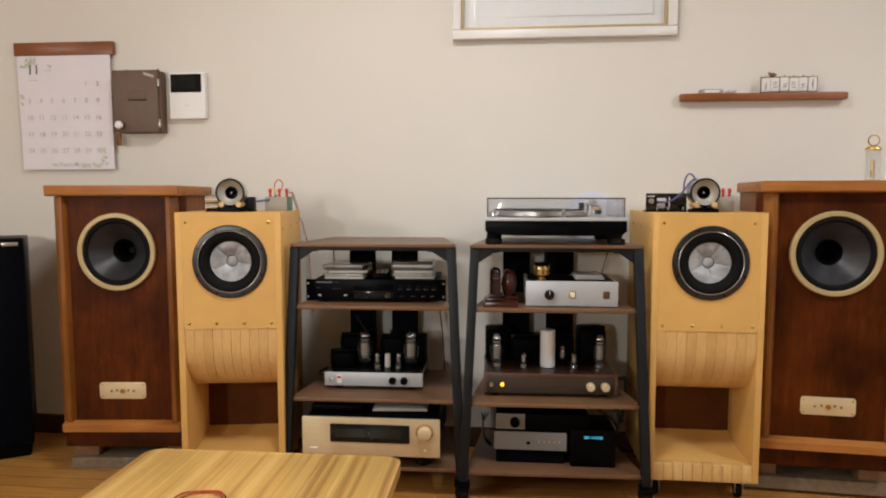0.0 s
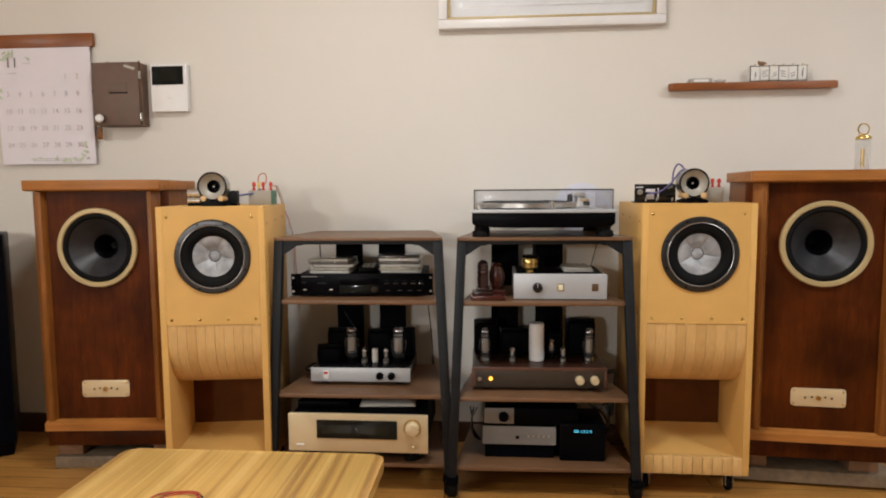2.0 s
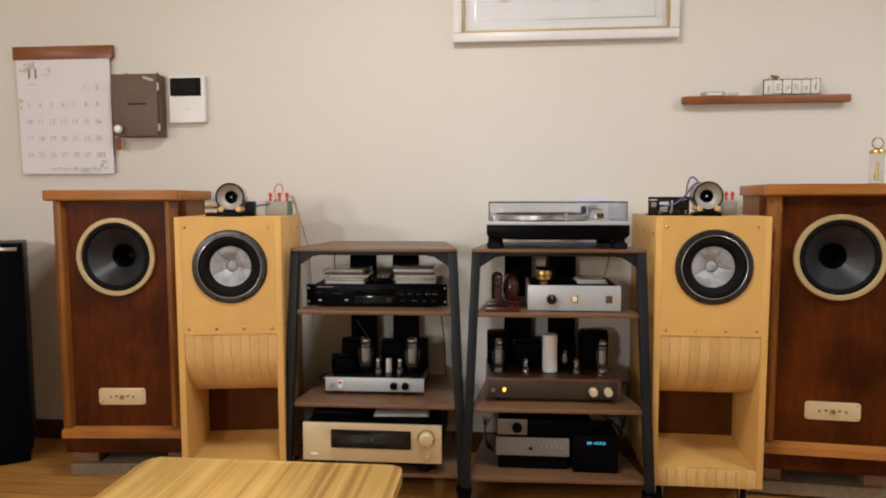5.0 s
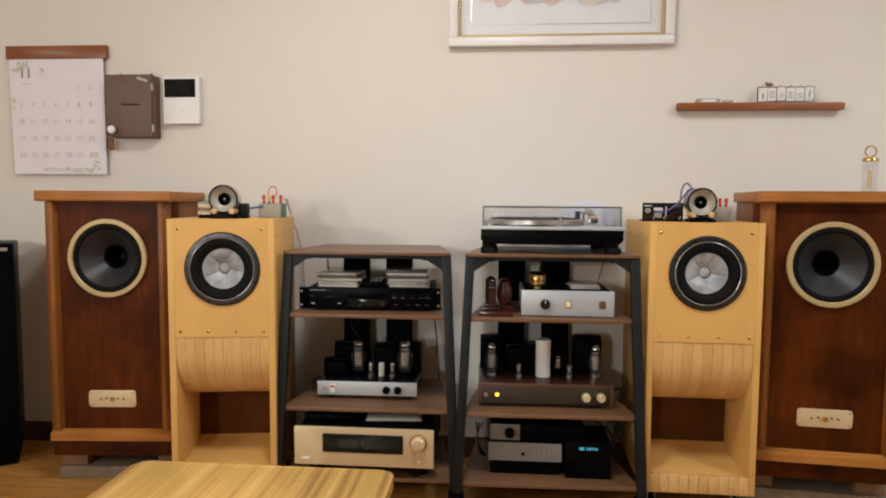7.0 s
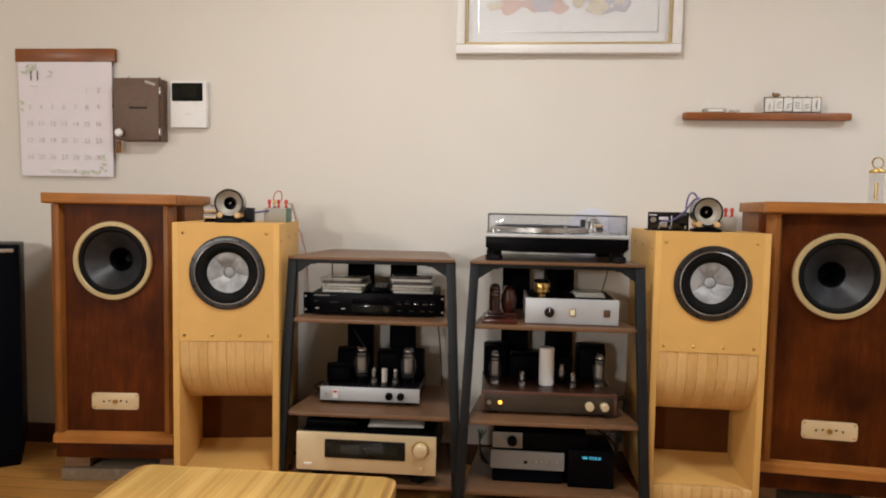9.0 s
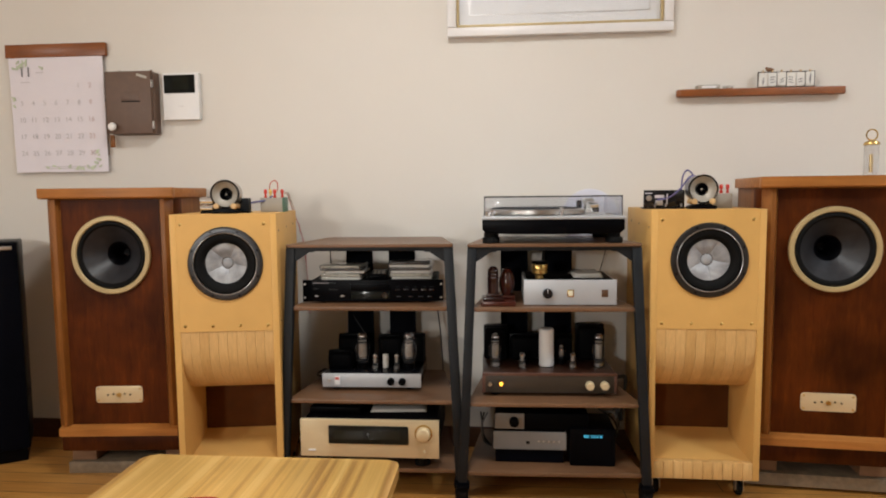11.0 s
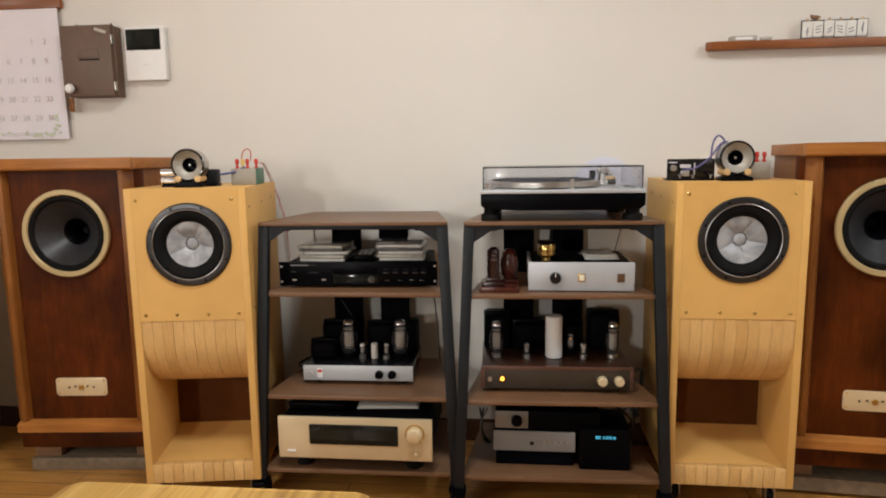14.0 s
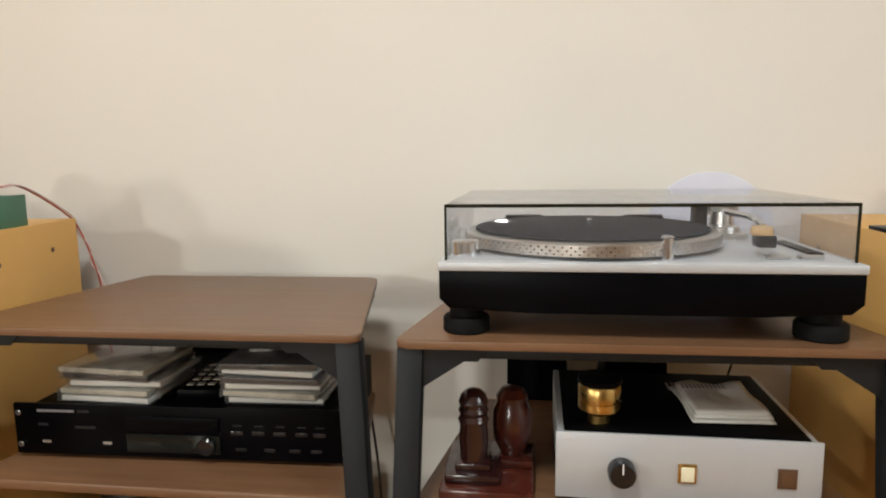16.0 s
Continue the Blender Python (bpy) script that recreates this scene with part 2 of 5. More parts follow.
M = {
    "wall": wallpaper(),
    "ceiling": painted("ceiling_paper", (0.8, 0.78, 0.73), 0.8, bumpy=0.2, grain=300),
    "floor": floor_boards(),
    "baseboard": wood("baseboard_wood", [(0.05, 0.018, 0.008), (0.09, 0.034, 0.014)], "x", rough=0.4),
    "walnut": wood("walnut_veneer", [(0.050, 0.0085, 0.0006), (0.070, 0.0138, 0.0008), (0.082, 0.0172, 0.001), (0.112, 0.0262, 0.0016)], "z", 70, 6, 0.45, 0.0, 0.08, 0.6, 0.12),
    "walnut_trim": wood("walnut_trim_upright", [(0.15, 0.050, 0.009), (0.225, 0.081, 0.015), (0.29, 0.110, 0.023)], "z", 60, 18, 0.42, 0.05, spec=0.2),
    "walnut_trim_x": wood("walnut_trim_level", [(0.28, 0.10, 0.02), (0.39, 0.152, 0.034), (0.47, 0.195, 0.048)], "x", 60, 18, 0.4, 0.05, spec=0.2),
    "mdf": painted("lacquered_fibreboard", (0.65, 0.38, 0.115), 0.5, var=0.06, scale=6, spec=0.3, bumpy=0.12, grain=600),
    # fibreboard in dark brown: shade inside the horn mouths is in this colour
    "shaded_board": painted("brown_shaded_board", (0.10, 0.034, 0.008), 0.7, spec=0.1, var=0.15, scale=12),
    "ply": striped_ply(),
    "rack_wood": wood("rack_board", [(0.130, 0.064, 0.030), (0.162, 0.082, 0.040), (0.182, 0.095, 0.048)], "x", 90, 16, 0.42, 0.15, 0.03, 0.15),
    "rack_edge": wood("rack_board_edge", [(0.11, 0.05, 0.03), (0.16, 0.08, 0.05)], "x", 70, 16, 0.4),
    "rack_steel": painted("powder_coated_steel", (0.0075, 0.0095, 0.012), 0.5, var=0.2, bumpy=0.2, spec=0.3),
    "black_panel": painted("black_back_board", (0.0015, 0.0018, 0.004), 0.65, spec=0.05),
    "black": painted("black_plastic", (0.0015, 0.0015, 0.0022), 0.35, var=0.2, spec=0.06),
    "black_gloss": painted("black_gloss", (0.008, 0.008, 0.01), 0.12, var=0.2, bumpy=0.01),
    "black_metal": painted("black_enamel", (0.0014, 0.0014, 0.002), 0.55, var=0.3, spec=0.05),
    "rubber": painted("black_rubber", (0.003, 0.003, 0.003), 0.7, spec=0.15, var=0.25),
    # silver faces of the lowest shelf, with the shelf's shade in the colour
    "shaded_face": painted("shaded_silver", (0.24, 0.24, 0.24), 0.42, 0.3, var=0.05),
    "gunmetal": painted("gunmetal_rim", (0.06, 0.06, 0.062), 0.32, 0.85, var=0.1),
    "rim_edge": painted("rim_edge", (0.36, 0.36, 0.36), 0.3, 1.0, var=0.1),
    "chrome": painted("polished_chrome", (0.75, 0.75, 0.76), 0.14, 1.0, var=0.04, bumpy=0.0),
    "steel": painted("brushed_steel", (0.58, 0.57, 0.55), 0.32, 1.0, var=0.08),
    "silver": painted("silver_panel", (0.48, 0.495, 0.515), 0.42, 0.3, var=0.03),
    "gold_panel": painted("champagne_panel", (0.70, 0.575, 0.36), 0.42, 0.35, var=0.04, scale=4),
    "gold_ring": painted("gold_ring", (0.47, 0.36, 0.18), 0.42, 0.2, var=0.06),
    "brass": painted("polished_brass", (0.58, 0.40, 0.14), 0.28, 1.0, var=0.15),
    "white": painted("white_plastic", (0.76, 0.75, 0.74), 0.4, var=0.03),
    "white_lacquer": painted("white_lacquer", (0.74, 0.72, 0.71), 0.35, var=0.03),
    "screen": painted("dark_screen", (0.008, 0.009, 0.008), 0.12, var=0.3, bumpy=0.0, spec=0.25),
    "screen_grey": painted("grey_screen", (0.012, 0.013, 0.009), 0.14, var=0.2, bumpy=0.0, spec=0.25),
    "paper": painted("calendar_paper", (0.74, 0.70, 0.745), 0.65, var=0.025, scale=9, bumpy=0.05),
    "white_paper": painted("white_paper", (0.72, 0.71, 0.67), 0.65, var=0.04),
    "ink": painted("grey_ink", (0.55, 0.52, 0.54), 0.6, var=0.1),
    "ink_dark": painted("dark_ink", (0.17, 0.16, 0.17), 0.6, var=0.1),
    "ink_red": painted("red_ink", (0.58, 0.46, 0.46), 0.6, var=0.1),
    "green_print": painted("leaf_print", (0.52, 0.58, 0.43), 0.65, var=0.2),
    "red_wood": wood("red_brown_wood", [(0.20, 0.056, 0.009), (0.30, 0.092, 0.017)], "x", 50, 14, 0.4, 0.1),
    "box_paint": painted("brown_paint", (0.125, 0.075, 0.052), 0.55, var=0.12, scale=20, bumpy=0.25, grain=300),
    "cone_grey": cone_paper("grey_white_cone", (0.20, 0.205, 0.215), (0.42, 0.425, 0.44)),
    "cone_dark": cone_paper("dark_cone", (0.011, 0.011, 0.0135), (0.025, 0.025, 0.029)),
    "table": zebra_wood(),
    "table_edge": wood("table_edge", [(0.45, 0.25, 0.08), (0.6, 0.36, 0.13)], "x", 50, 12, 0.35),
    "light_wood": wood("light_wood", [(0.52, 0.33, 0.15), (0.66, 0.45, 0.22)], "y", 50, 12, 0.45),
    "foot_wood": wood("foot_block_wood", [(0.16, 0.085, 0.045), (0.24, 0.13, 0.07)], "x", 50, 12, 0.5),
    "slab": painted("grey_stone", (0.19, 0.14, 0.09), 0.5, var=0.25, scale=40, bumpy=0.2, grain=200),
    "amp_wood": wood("amplifier_wood", [(0.022, 0.008, 0.005), (0.04, 0.016, 0.009), (0.055, 0.022, 0.012)], "x", 60, 16, 0.3, 0.3),
    "amp_trim": wood("amplifier_trim", [(0.085, 0.036, 0.024), (0.13, 0.058, 0.04)], "x", 60, 16, 0.3, 0.3),
    "amp_panel": painted("bronze_panel", (0.052, 0.040, 0.029), 0.35, 0.3, var=0.08),
    "carved": wood("carved_dark_wood", [(0.013, 0.005, 0.005), (0.03, 0.008, 0.007)], "z", 40, 6, 0.18, 0.5),
    "carved_red": wood("carved_red_wood", [(0.042, 0.009, 0.006), (0.08, 0.016, 0.009)], "z", 40, 6, 0.18, 0.5),
    "green_box": painted("green_box", (0.055, 0.17, 0.11), 0.45, var=0.08),
    "grey_box": painted("grey_box", (0.36, 0.33, 0.28), 0.45, 0.2, var=0.06),
    "red_plastic": painted("red_plastic", (0.55, 0.035, 0.02), 0.35),
    "yellow_plastic": painted("yellow_plastic", (0.75, 0.5, 0.12), 0.4),
    "blue_cable": painted("blue_cable", (0.10, 0.11, 0.27), 0.45),
    "grey_blue_cable": painted("grey_blue_cable", (0.10, 0.09, 0.23), 0.45),
    "red_cable": painted("red_cable", (0.42, 0.06, 0.03), 0.45),
    "black_cable": painted("black_cable", (0.012, 0.012, 0.012), 0.5),
    "white_cable": painted("grey_cable", (0.16, 0.155, 0.15), 0.5),
    "glass": glass_mat("clear_glass", (0.93, 0.93, 0.92), 0.14),
    "tube_glass": glass_mat("valve_glass", (0.92, 0.92, 0.95), 0.03),
    "lid": glass_mat("smoked_acrylic", (0.955, 0.962, 0.975), 0.022),
    "pane": glass_mat("picture_pane"),
    "case": glass_mat("clear_case", (0.95, 0.96, 0.97), 0.06),
    "cyan": glow("cyan_display", (0.08, 0.50, 0.75), 0.7),
    "amber": glow("amber_lamp", (1.0, 0.42, 0.04), 3.0),
    "filament": glow("heater_glow", (1.0, 0.35, 0.08), 1.5),
    "ivory_key": painted("ivory_key", (0.70, 0.66, 0.48), 0.35),
    "brown_key": painted("brown_rocker", (0.10, 0.05, 0.025), 0.3),
    "disc": painted("pale_disc", (0.60, 0.60, 0.68), 0.4, var=0.03),
    "mat_black": painted("felt_mat", (0.016, 0.018, 0.024), 0.75, spec=0.1),
    "pink_wash": painted("pink_wash", (0.60, 0.47, 0.45), 0.7, var=0.12, scale=30),
    "lilac_wash": painted("lilac_wash", (0.50, 0.49, 0.55), 0.7, var=0.12, scale=30),
    "sand_wash": painted("sand_wash", (0.62, 0.58, 0.50), 0.7, var=0.12, scale=30),
    "print": painted("print_paper", (0.70, 0.71, 0.73), 0.6, var=0.03),
    "cd_dark": painted("dark_cover", (0.035, 0.03, 0.028), 0.3, var=0.5, scale=30),
    "cd_pale": painted("pale_cover", (0.52, 0.50, 0.42), 0.3, var=0.3, scale=30),
}


# ---- mesh helpers ----
def add_box(bm, x0, x1, y0, y1, z0, z1, bev=0.0, seg=2):
    got = bmesh.ops.create_cube(bm, size=1.0, matrix=Matrix.LocRotScale(((x0 + x1) / 2, (y0 + y1) / 2, (z0 + z1) / 2), None, (x1 - x0, y1 - y0, z1 - z0)))
    if bev:
        edges = {e for v in got["verts"] for e in v.link_edges}
        bmesh.ops.bevel(bm, geom=list(edges), offset=bev, segments=seg, profile=0.5, affect="EDGES", clamp_overlap=True)


AXES = {"z": Matrix.Identity(4), "y": pose(0, 0, 0, -90, 0, 0), "-y": pose(0, 0, 0, 90, 0, 0), "x": pose(0, 0, 0, 0, 90, 0)}


def add_lathe(bm, profile, c=(0, 0, 0), axis="z", seg=32):
    """Turns (radius, height) points round an axis that starts at c."""
    m = Matrix.Translation(c) @ AXES[axis]
    rings = []
    for r, h in profile:
        if r < 1e-6:
            rings.append([bm.verts.new(m @ Vector((0, 0, h)))])
        else:
            rings.append([bm.verts.new(m @ Vector((r * math.cos(2 * math.pi * i / seg), r * math.sin(2 * math.pi * i / seg), h))) for i in range(seg)])
    for a, b in zip(rings, rings[1:]):
        for i in range(seg):
            j = (i + 1) % seg
            if len(a) == 1 and len(b) == 1:
                continue
            if len(a) == 1:
                bm.faces.new((a[0], b[i], b[j]))
            elif len(b) == 1:
                bm.faces.new((a[i], a[j], b[0]))
            else:
                bm.faces.new((a[i], a[j], b[j], b[i]))


def add_rod(bm, r, h, c=(0, 0, 0), axis="z", seg=24, bev=0.001):
    add_lathe(bm, [(0, 0), (r - bev, 0), (r, bev), (r, h - bev), (r - bev, h), (0, h)], c, axis, seg)


def add_prism(bm, poly, a, b, m=None, bev=0.0):
    """A flat outline (u, v), pushed from height a to b; m places it."""
    m = m or Matrix.Identity(4)
    lo = [bm.verts.new(m @ Vector((u, v, a))) for u, v in poly]
    hi = [bm.verts.new(m @ Vector((u, v, b))) for u, v in poly]
    faces = [bm.faces.new(lo[::-1]), bm.faces.new(hi)]
    k = len(poly)
    for i in range(k):
        faces.append(bm.faces.new((lo[i], lo[(i + 1) % k], hi[(i + 1) % k], hi[i])))
    if bev:
        bmesh.ops.bevel(bm, geom=list(set(faces[0].edges) | set(faces[1].edges)), offset=bev, segments=2, profile=0.5, affect="EDGES")


def add_holed_plate(bm, x0, x1, z0, z1, y0, y1, cx, cz, r, seg=64):
    """An upright board with a round hole, its front at y0."""
    ang = [2 * math.pi * k / seg for k in range(seg)]
    corners = [math.atan2(z - cz, x - cx) % (2 * math.pi) for x in (x0, x1) for z in (z0, z1)]
    for c in corners:
        i = min(range(seg), key=lambda k: abs((ang[k] - c + math.pi) % (2 * math.pi) - math.pi))
        ang[i] = c
    ang.sort()
    rows = []
    for y in (y0, y1):
        ring, edge = [], []
        for a in ang:
            dx, dz = math.cos(a), math.sin(a)
            reach = min([((x1 if dx > 0 else x0) - cx) / dx if abs(dx) > 1e-9 else 1e9, ((z1 if dz > 0 else z0) - cz) / dz if abs(dz) > 1e-9 else 1e9])
            ring.append(bm.verts.new((cx + r * dx, y, cz + r * dz)))
            edge.append(bm.verts.new((cx + reach * dx, y, cz + reach * dz)))
        rows.append((ring, edge))
    (fi, fo), (bi, bo) = rows
    for k in range(seg):
        j = (k + 1) % seg
        bm.faces.new((fi[k], fi[j], fo[j], fo[k]))
        bm.faces.new((bi[k], bo[k], bo[j], bi[j]))
        bm.faces.new((fi[k], bi[k], bi[j], fi[j]))
        bm.faces.new((fo[k], fo[j], bo[j], bo[k]))


def rounded(poly, r, seg=4):
    """The outline with each corner rounded."""
    out = []
    k = len(poly)
    for i in range(k):
        p, q, s = Vector(poly[i - 1]), Vector(poly[i]), Vector(poly[(i + 1) % k])
        a, b = q + (p - q).normalized() * r, q + (s - q).normalized() * r
        for j in range(seg + 1):
            t = j / seg
            v = a * (1 - t) ** 2 + q * 2 * t * (1 - t) + b * t ** 2
            out.append((v.x, v.y))
    return out


def rect(x0, x1, y0, y1):
    return [(x0, y0), (x1, y0), (x1, y1), (x0, y1)]


UPRIGHT = Matrix(((1, 0, 0, 0), (0, 0, -1, 0), (0, 1, 0, 0), (0, 0, 0, 1)))  # outline (x, z), pushed towards -y
SIDEWAYS = Matrix(((0, 0, 1, 0), (1, 0, 0, 0), (0, 1, 0, 0), (0, 0, 0, 1)))  # outline (y, z), pushed along x


def spline(points, steps=6):
    p = [Vector(q) for q in points]
    p = [2 * p[0] - p[1]] + p + [2 * p[-1] - p[-2]]
    out = []
    for i in range(1, len(p) - 2):
        for j in range(steps):
            t = j / steps
            out.append(0.5 * (2 * p[i] + (p[i + 1] - p[i - 1]) * t + (2 * p[i - 1] - 5 * p[i] + 4 * p[i + 1] - p[i + 2]) * t * t
                              + (3 * p[i] - p[i - 1] - 3 * p[i + 1] + p[i + 2]) * t ** 3))
    out.append(p[-2])
    return out


def add_tube(bm, points, r, seg=8, steps=6):
    path = spline(points, steps)
    rings = []
    up = Vector((0.13, 0.31, 0.94))
    for i, c in enumerate(path):
        d = (path[min(i + 1, len(path) - 1)] - path[max(i - 1, 0)]).normalized()
        side = d.cross(up)
        if side.length < 0.05:
            side = d.cross(Vector((1, 0, 0)))
        side.normalize()
        other = side.cross(d)
        rings.append([bm.verts.new(c + r * (math.cos(2 * math.pi * k / seg) * side + math.sin(2 * math.pi * k / seg) * other)) for k in range(seg)])
    for a, b in zip(rings, rings[1:]):
        for k in range(seg):
            bm.faces.new((a[k], a[(k + 1) % seg], b[(k + 1) % seg], b[k]))
    bm.faces.new(rings[0][::-1])
    bm.faces.new(rings[-1])


def add_beam(bm, p, q, wx, wy, bev=0.002):
    """A square tube between two places, with level cuts."""
    p, q = Vector(p), Vector(q)
    vs = []
    for c in (p, q):
        vs.append([bm.verts.new(c + Vector((sx * wx / 2, sy * wy / 2, 0))) for sx, sy in ((-1, -1), (1, -1), (1, 1), (-1, 1))])
    fs = [bm.faces.new(vs[0][::-1]), bm.faces.new(vs[1])]
    for k in range(4):
        fs.append(bm.faces.new((vs[0][k], vs[0][(k + 1) % 4], vs[1][(k + 1) % 4], vs[1][k])))
    bmesh.ops.bevel(bm, geom=list({e for f in fs for e in f.edges}), offset=bev, segments=2, profile=0.5, affect="EDGES")


def mesh_from(name, bm, material):
    bmesh.ops.recalc_face_normals(bm, faces=bm.faces)
    for f in bm.faces:
        f.smooth = True
    for e in bm.edges:
        e.smooth = e.calc_face_angle(0.0) < 0.6
    me = bpy.data.meshes.new(name)
    bm.to_mesh(me)
    bm.free()
    me.materials.append(material)
    return me


def part(name, bm, material, parent, label=""):
    ob = new(name, mesh_from(name, bm, material))
    ob.parent = parent
    if label:
        ob["label"] = label
    return ob


def thing(name, m, label, category, group="", kind=""):
    ob = new(name)
    ob.empty_display_size = 0.05
    ob.matrix_basis = m
    return tagged(ob, label, category, group, kind)


def structure(name, bm, material, label, category):
    return tagged(new(name, mesh_from(name, bm, material)), label, category, kind="structure")


def box_part(name, dims, material, parent, label="", bev=0.002):
    bm = bmesh.new()
    add_box(bm, *dims, bev)
    return part(name, bm, material, parent, label)


def rod_part(name, r, h, c, axis, material, parent, label="", seg=24, bev=0.001):
    bm = bmesh.new()
    add_rod(bm, r, h, c, axis, seg, bev)
    return part(name, bm, material, parent, label)


def lathe_part(name, profile, c, axis, material, parent, label="", seg=40):
    bm = bmesh.new()
    add_lathe(bm, profile, c, axis, seg)
    return part(name, bm, material, parent, label)


def writing(name, text, size, material, parent, m, align="CENTER"):
    """Letters of the built-in font as a flat mesh that faces -y."""
    cu = bpy.data.curves.new(name, "FONT")
    cu.body, cu.size, cu.align_x, cu.align_y, cu.extrude = text, size, align, "CENTER", 0.0002
    tmp = new("tmp", cu)
    me = bpy.data.meshes.new_from_object(tmp)
    bpy.data.objects.remove(tmp)
    me.materials.clear()
    me.materials.append(material)
    ob = new(name, me)
    ob.parent = parent
    ob.matrix_basis = m @ pose(0, 0, 0, 90, 0, 0)
    return ob


# ---- the room ----
WALL_Y, ROOM_W, ROOM_E, ROOM_S, ROOM_H = 2.68, -5.2, 2.6, -4.5, 2.4


def build_room():
    bm = bmesh.new()
    add_box(bm, ROOM_W - 0.12, ROOM_E + 0.12, ROOM_S - 0.12, WALL_Y + 0.12, -0.12, 0.0)
    structure("floor", bm, M["floor"], "oak floorboards with a satin finish", "floor")
    bm = bmesh.new()
    add_box(bm, ROOM_W - 0.12, ROOM_E + 0.12, ROOM_S - 0.12, WALL_Y + 0.12, ROOM_H, ROOM_H + 0.12)
    structure("ceiling", bm, M["ceiling"], "plain off-white papered ceiling", "ceiling")
    for name, dims in (("wall_north", (ROOM_W - 0.12, ROOM_E + 0.12, WALL_Y, WALL_Y + 0.12, 0, ROOM_H)),
                       ("wall_south", (ROOM_W - 0.12, ROOM_E + 0.12, ROOM_S - 0.12, ROOM_S, 0, ROOM_H)),
                       ("wall_west", (ROOM_W - 0.12, ROOM_W, ROOM_S, WALL_Y, 0, ROOM_H)),
                       ("wall_east", (ROOM_E, ROOM_E + 0.12, ROOM_S, WALL_Y, 0, ROOM_H))):
        bm = bmesh.new()
        add_box(bm, *dims)
        structure(name, bm, M["wall"], "cream textured wallpaper on a plain wall", "wall")
    bm = bmesh.new()
    add_prism(bm, [(WALL_Y, 0), (WALL_Y - 0.012, 0), (WALL_Y - 0.012, 0.072), (WALL_Y - 0.008, 0.08), (WALL_Y, 0.08)], ROOM_W, ROOM_E, SIDEWAYS)
    structure("baseboard", bm, M["baseboard"], "dark brown wooden baseboard along the wall", "baseboard")


build_room()


# ---- the big walnut speakers on stone slabs ----
def walnut_speaker(m):
    sp = thing("floorstanding_speaker", m, "large walnut floorstanding speaker with a gold-ringed round driver", "speaker", "walnut speakers")
    w, d, z0, z1 = 0.218, 0.31, 0.165, 1.012
    bm = bmesh.new()
    for x0, x1, y0, y1, za, zb in ((-w, -w + 0.018, 0.022, d, z0, z1), (w - 0.018, w, 0.022, d, z0, z1), (-w + 0.0182, w - 0.0182, d - 0.018, d, z0, z1),
                                   (-w + 0.0182, w - 0.0182, 0.022, d - 0.0182, z0, z0 + 0.018), (-w + 0.0182, w - 0.0182, 0.022, d - 0.0182, z1 - 0.018, z1)):
        add_box(bm, x0, x1, y0, y1, za, zb, 0.001)
    part("cabinet", bm, M["walnut_trim"], sp)
    bm = bmesh.new()
    add_holed_plate(bm, -w + 0.04, w - 0.04, z0 + 0.03, z1 - 0.006, 0.012, 0.0215, 0, 0.813, 0.1212)
    part("baffle", bm, M["walnut"], sp, "dark walnut front board")
    for s in (-1, 1):
        bm = bmesh.new()
        add_prism(bm, [(s * (w + 0.001), 0.026), (s * (w + 0.001), 0.014), (s * (w - 0.022), -0.006), (s * (w - 0.036), -0.006), (s * (w - 0.046), 0.0115), (s * (w - 0.046), 0.026)],
                  z0 + 0.035, z1 - 0.004, None, 0.001)
        part("stile", bm, M["walnut_trim"], sp, "lighter walnut edge moulding")
        bm = bmesh.new()
        add_prism(bm, [(s * (w + 0.0015), 0.016), (s * (w + 0.0015), 0.034), (s * (w + 0.013), 0.06), (s * (w + 0.013), 0.034)], z0 + 0.002, z1 - 0.004, None, 0.001)
        part("side_strip", bm, M["walnut"], sp, "dark angled strip beside the moulding")
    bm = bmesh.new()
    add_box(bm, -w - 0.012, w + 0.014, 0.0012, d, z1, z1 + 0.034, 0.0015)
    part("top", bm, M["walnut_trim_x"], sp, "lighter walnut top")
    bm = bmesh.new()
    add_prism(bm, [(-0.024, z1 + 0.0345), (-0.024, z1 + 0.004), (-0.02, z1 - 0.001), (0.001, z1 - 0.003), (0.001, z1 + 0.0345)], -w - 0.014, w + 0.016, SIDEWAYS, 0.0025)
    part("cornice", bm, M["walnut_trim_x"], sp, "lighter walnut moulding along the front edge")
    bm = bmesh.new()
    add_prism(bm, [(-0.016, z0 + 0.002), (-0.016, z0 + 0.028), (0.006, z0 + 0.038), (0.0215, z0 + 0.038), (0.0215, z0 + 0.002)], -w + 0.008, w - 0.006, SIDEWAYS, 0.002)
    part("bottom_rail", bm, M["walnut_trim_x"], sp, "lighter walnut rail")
    bm = bmesh.new()
    add_box(bm, -w + 0.004, w - 0.004, 0.006, d - 0.01, 0.105, z0, 0.004)
    part("plinth", bm, M["walnut"], sp)
    for fx in (-w + 0.045, w - 0.045):
        for fy in (0.115, d - 0.03):
            box_part("foot", (fx - 0.045, fx + 0.045, fy - 0.045, fy + 0.045, 0.045, 0.105), M["foot_wood"], sp, "plain wooden block", 0.004)
    c = (0, 0.012, 0.813)
    bm = bmesh.new()
    add_lathe(bm, [(0.1200, 0.0), (0.1358, 0.0), (0.1376, 0.003), (0.1376, 0.012), (0.1348, 0.015), (0.1228, 0.015), (0.1200, 0.012), (0.1200, 0.0)], c, "-y", 64)
    driver = part("driver", bm, M["gold_ring"], sp, "gold-coloured metal mounting ring")
    lathe_part("surround", [(0.1204, 0.002), (0.1200, 0.008), (0.1153, 0.012), (0.1079, 0.012), (0.1014, 0.006), (0.1009, 0.002)], c, "-y", M["rubber"], driver, "black rolled edge", 64)
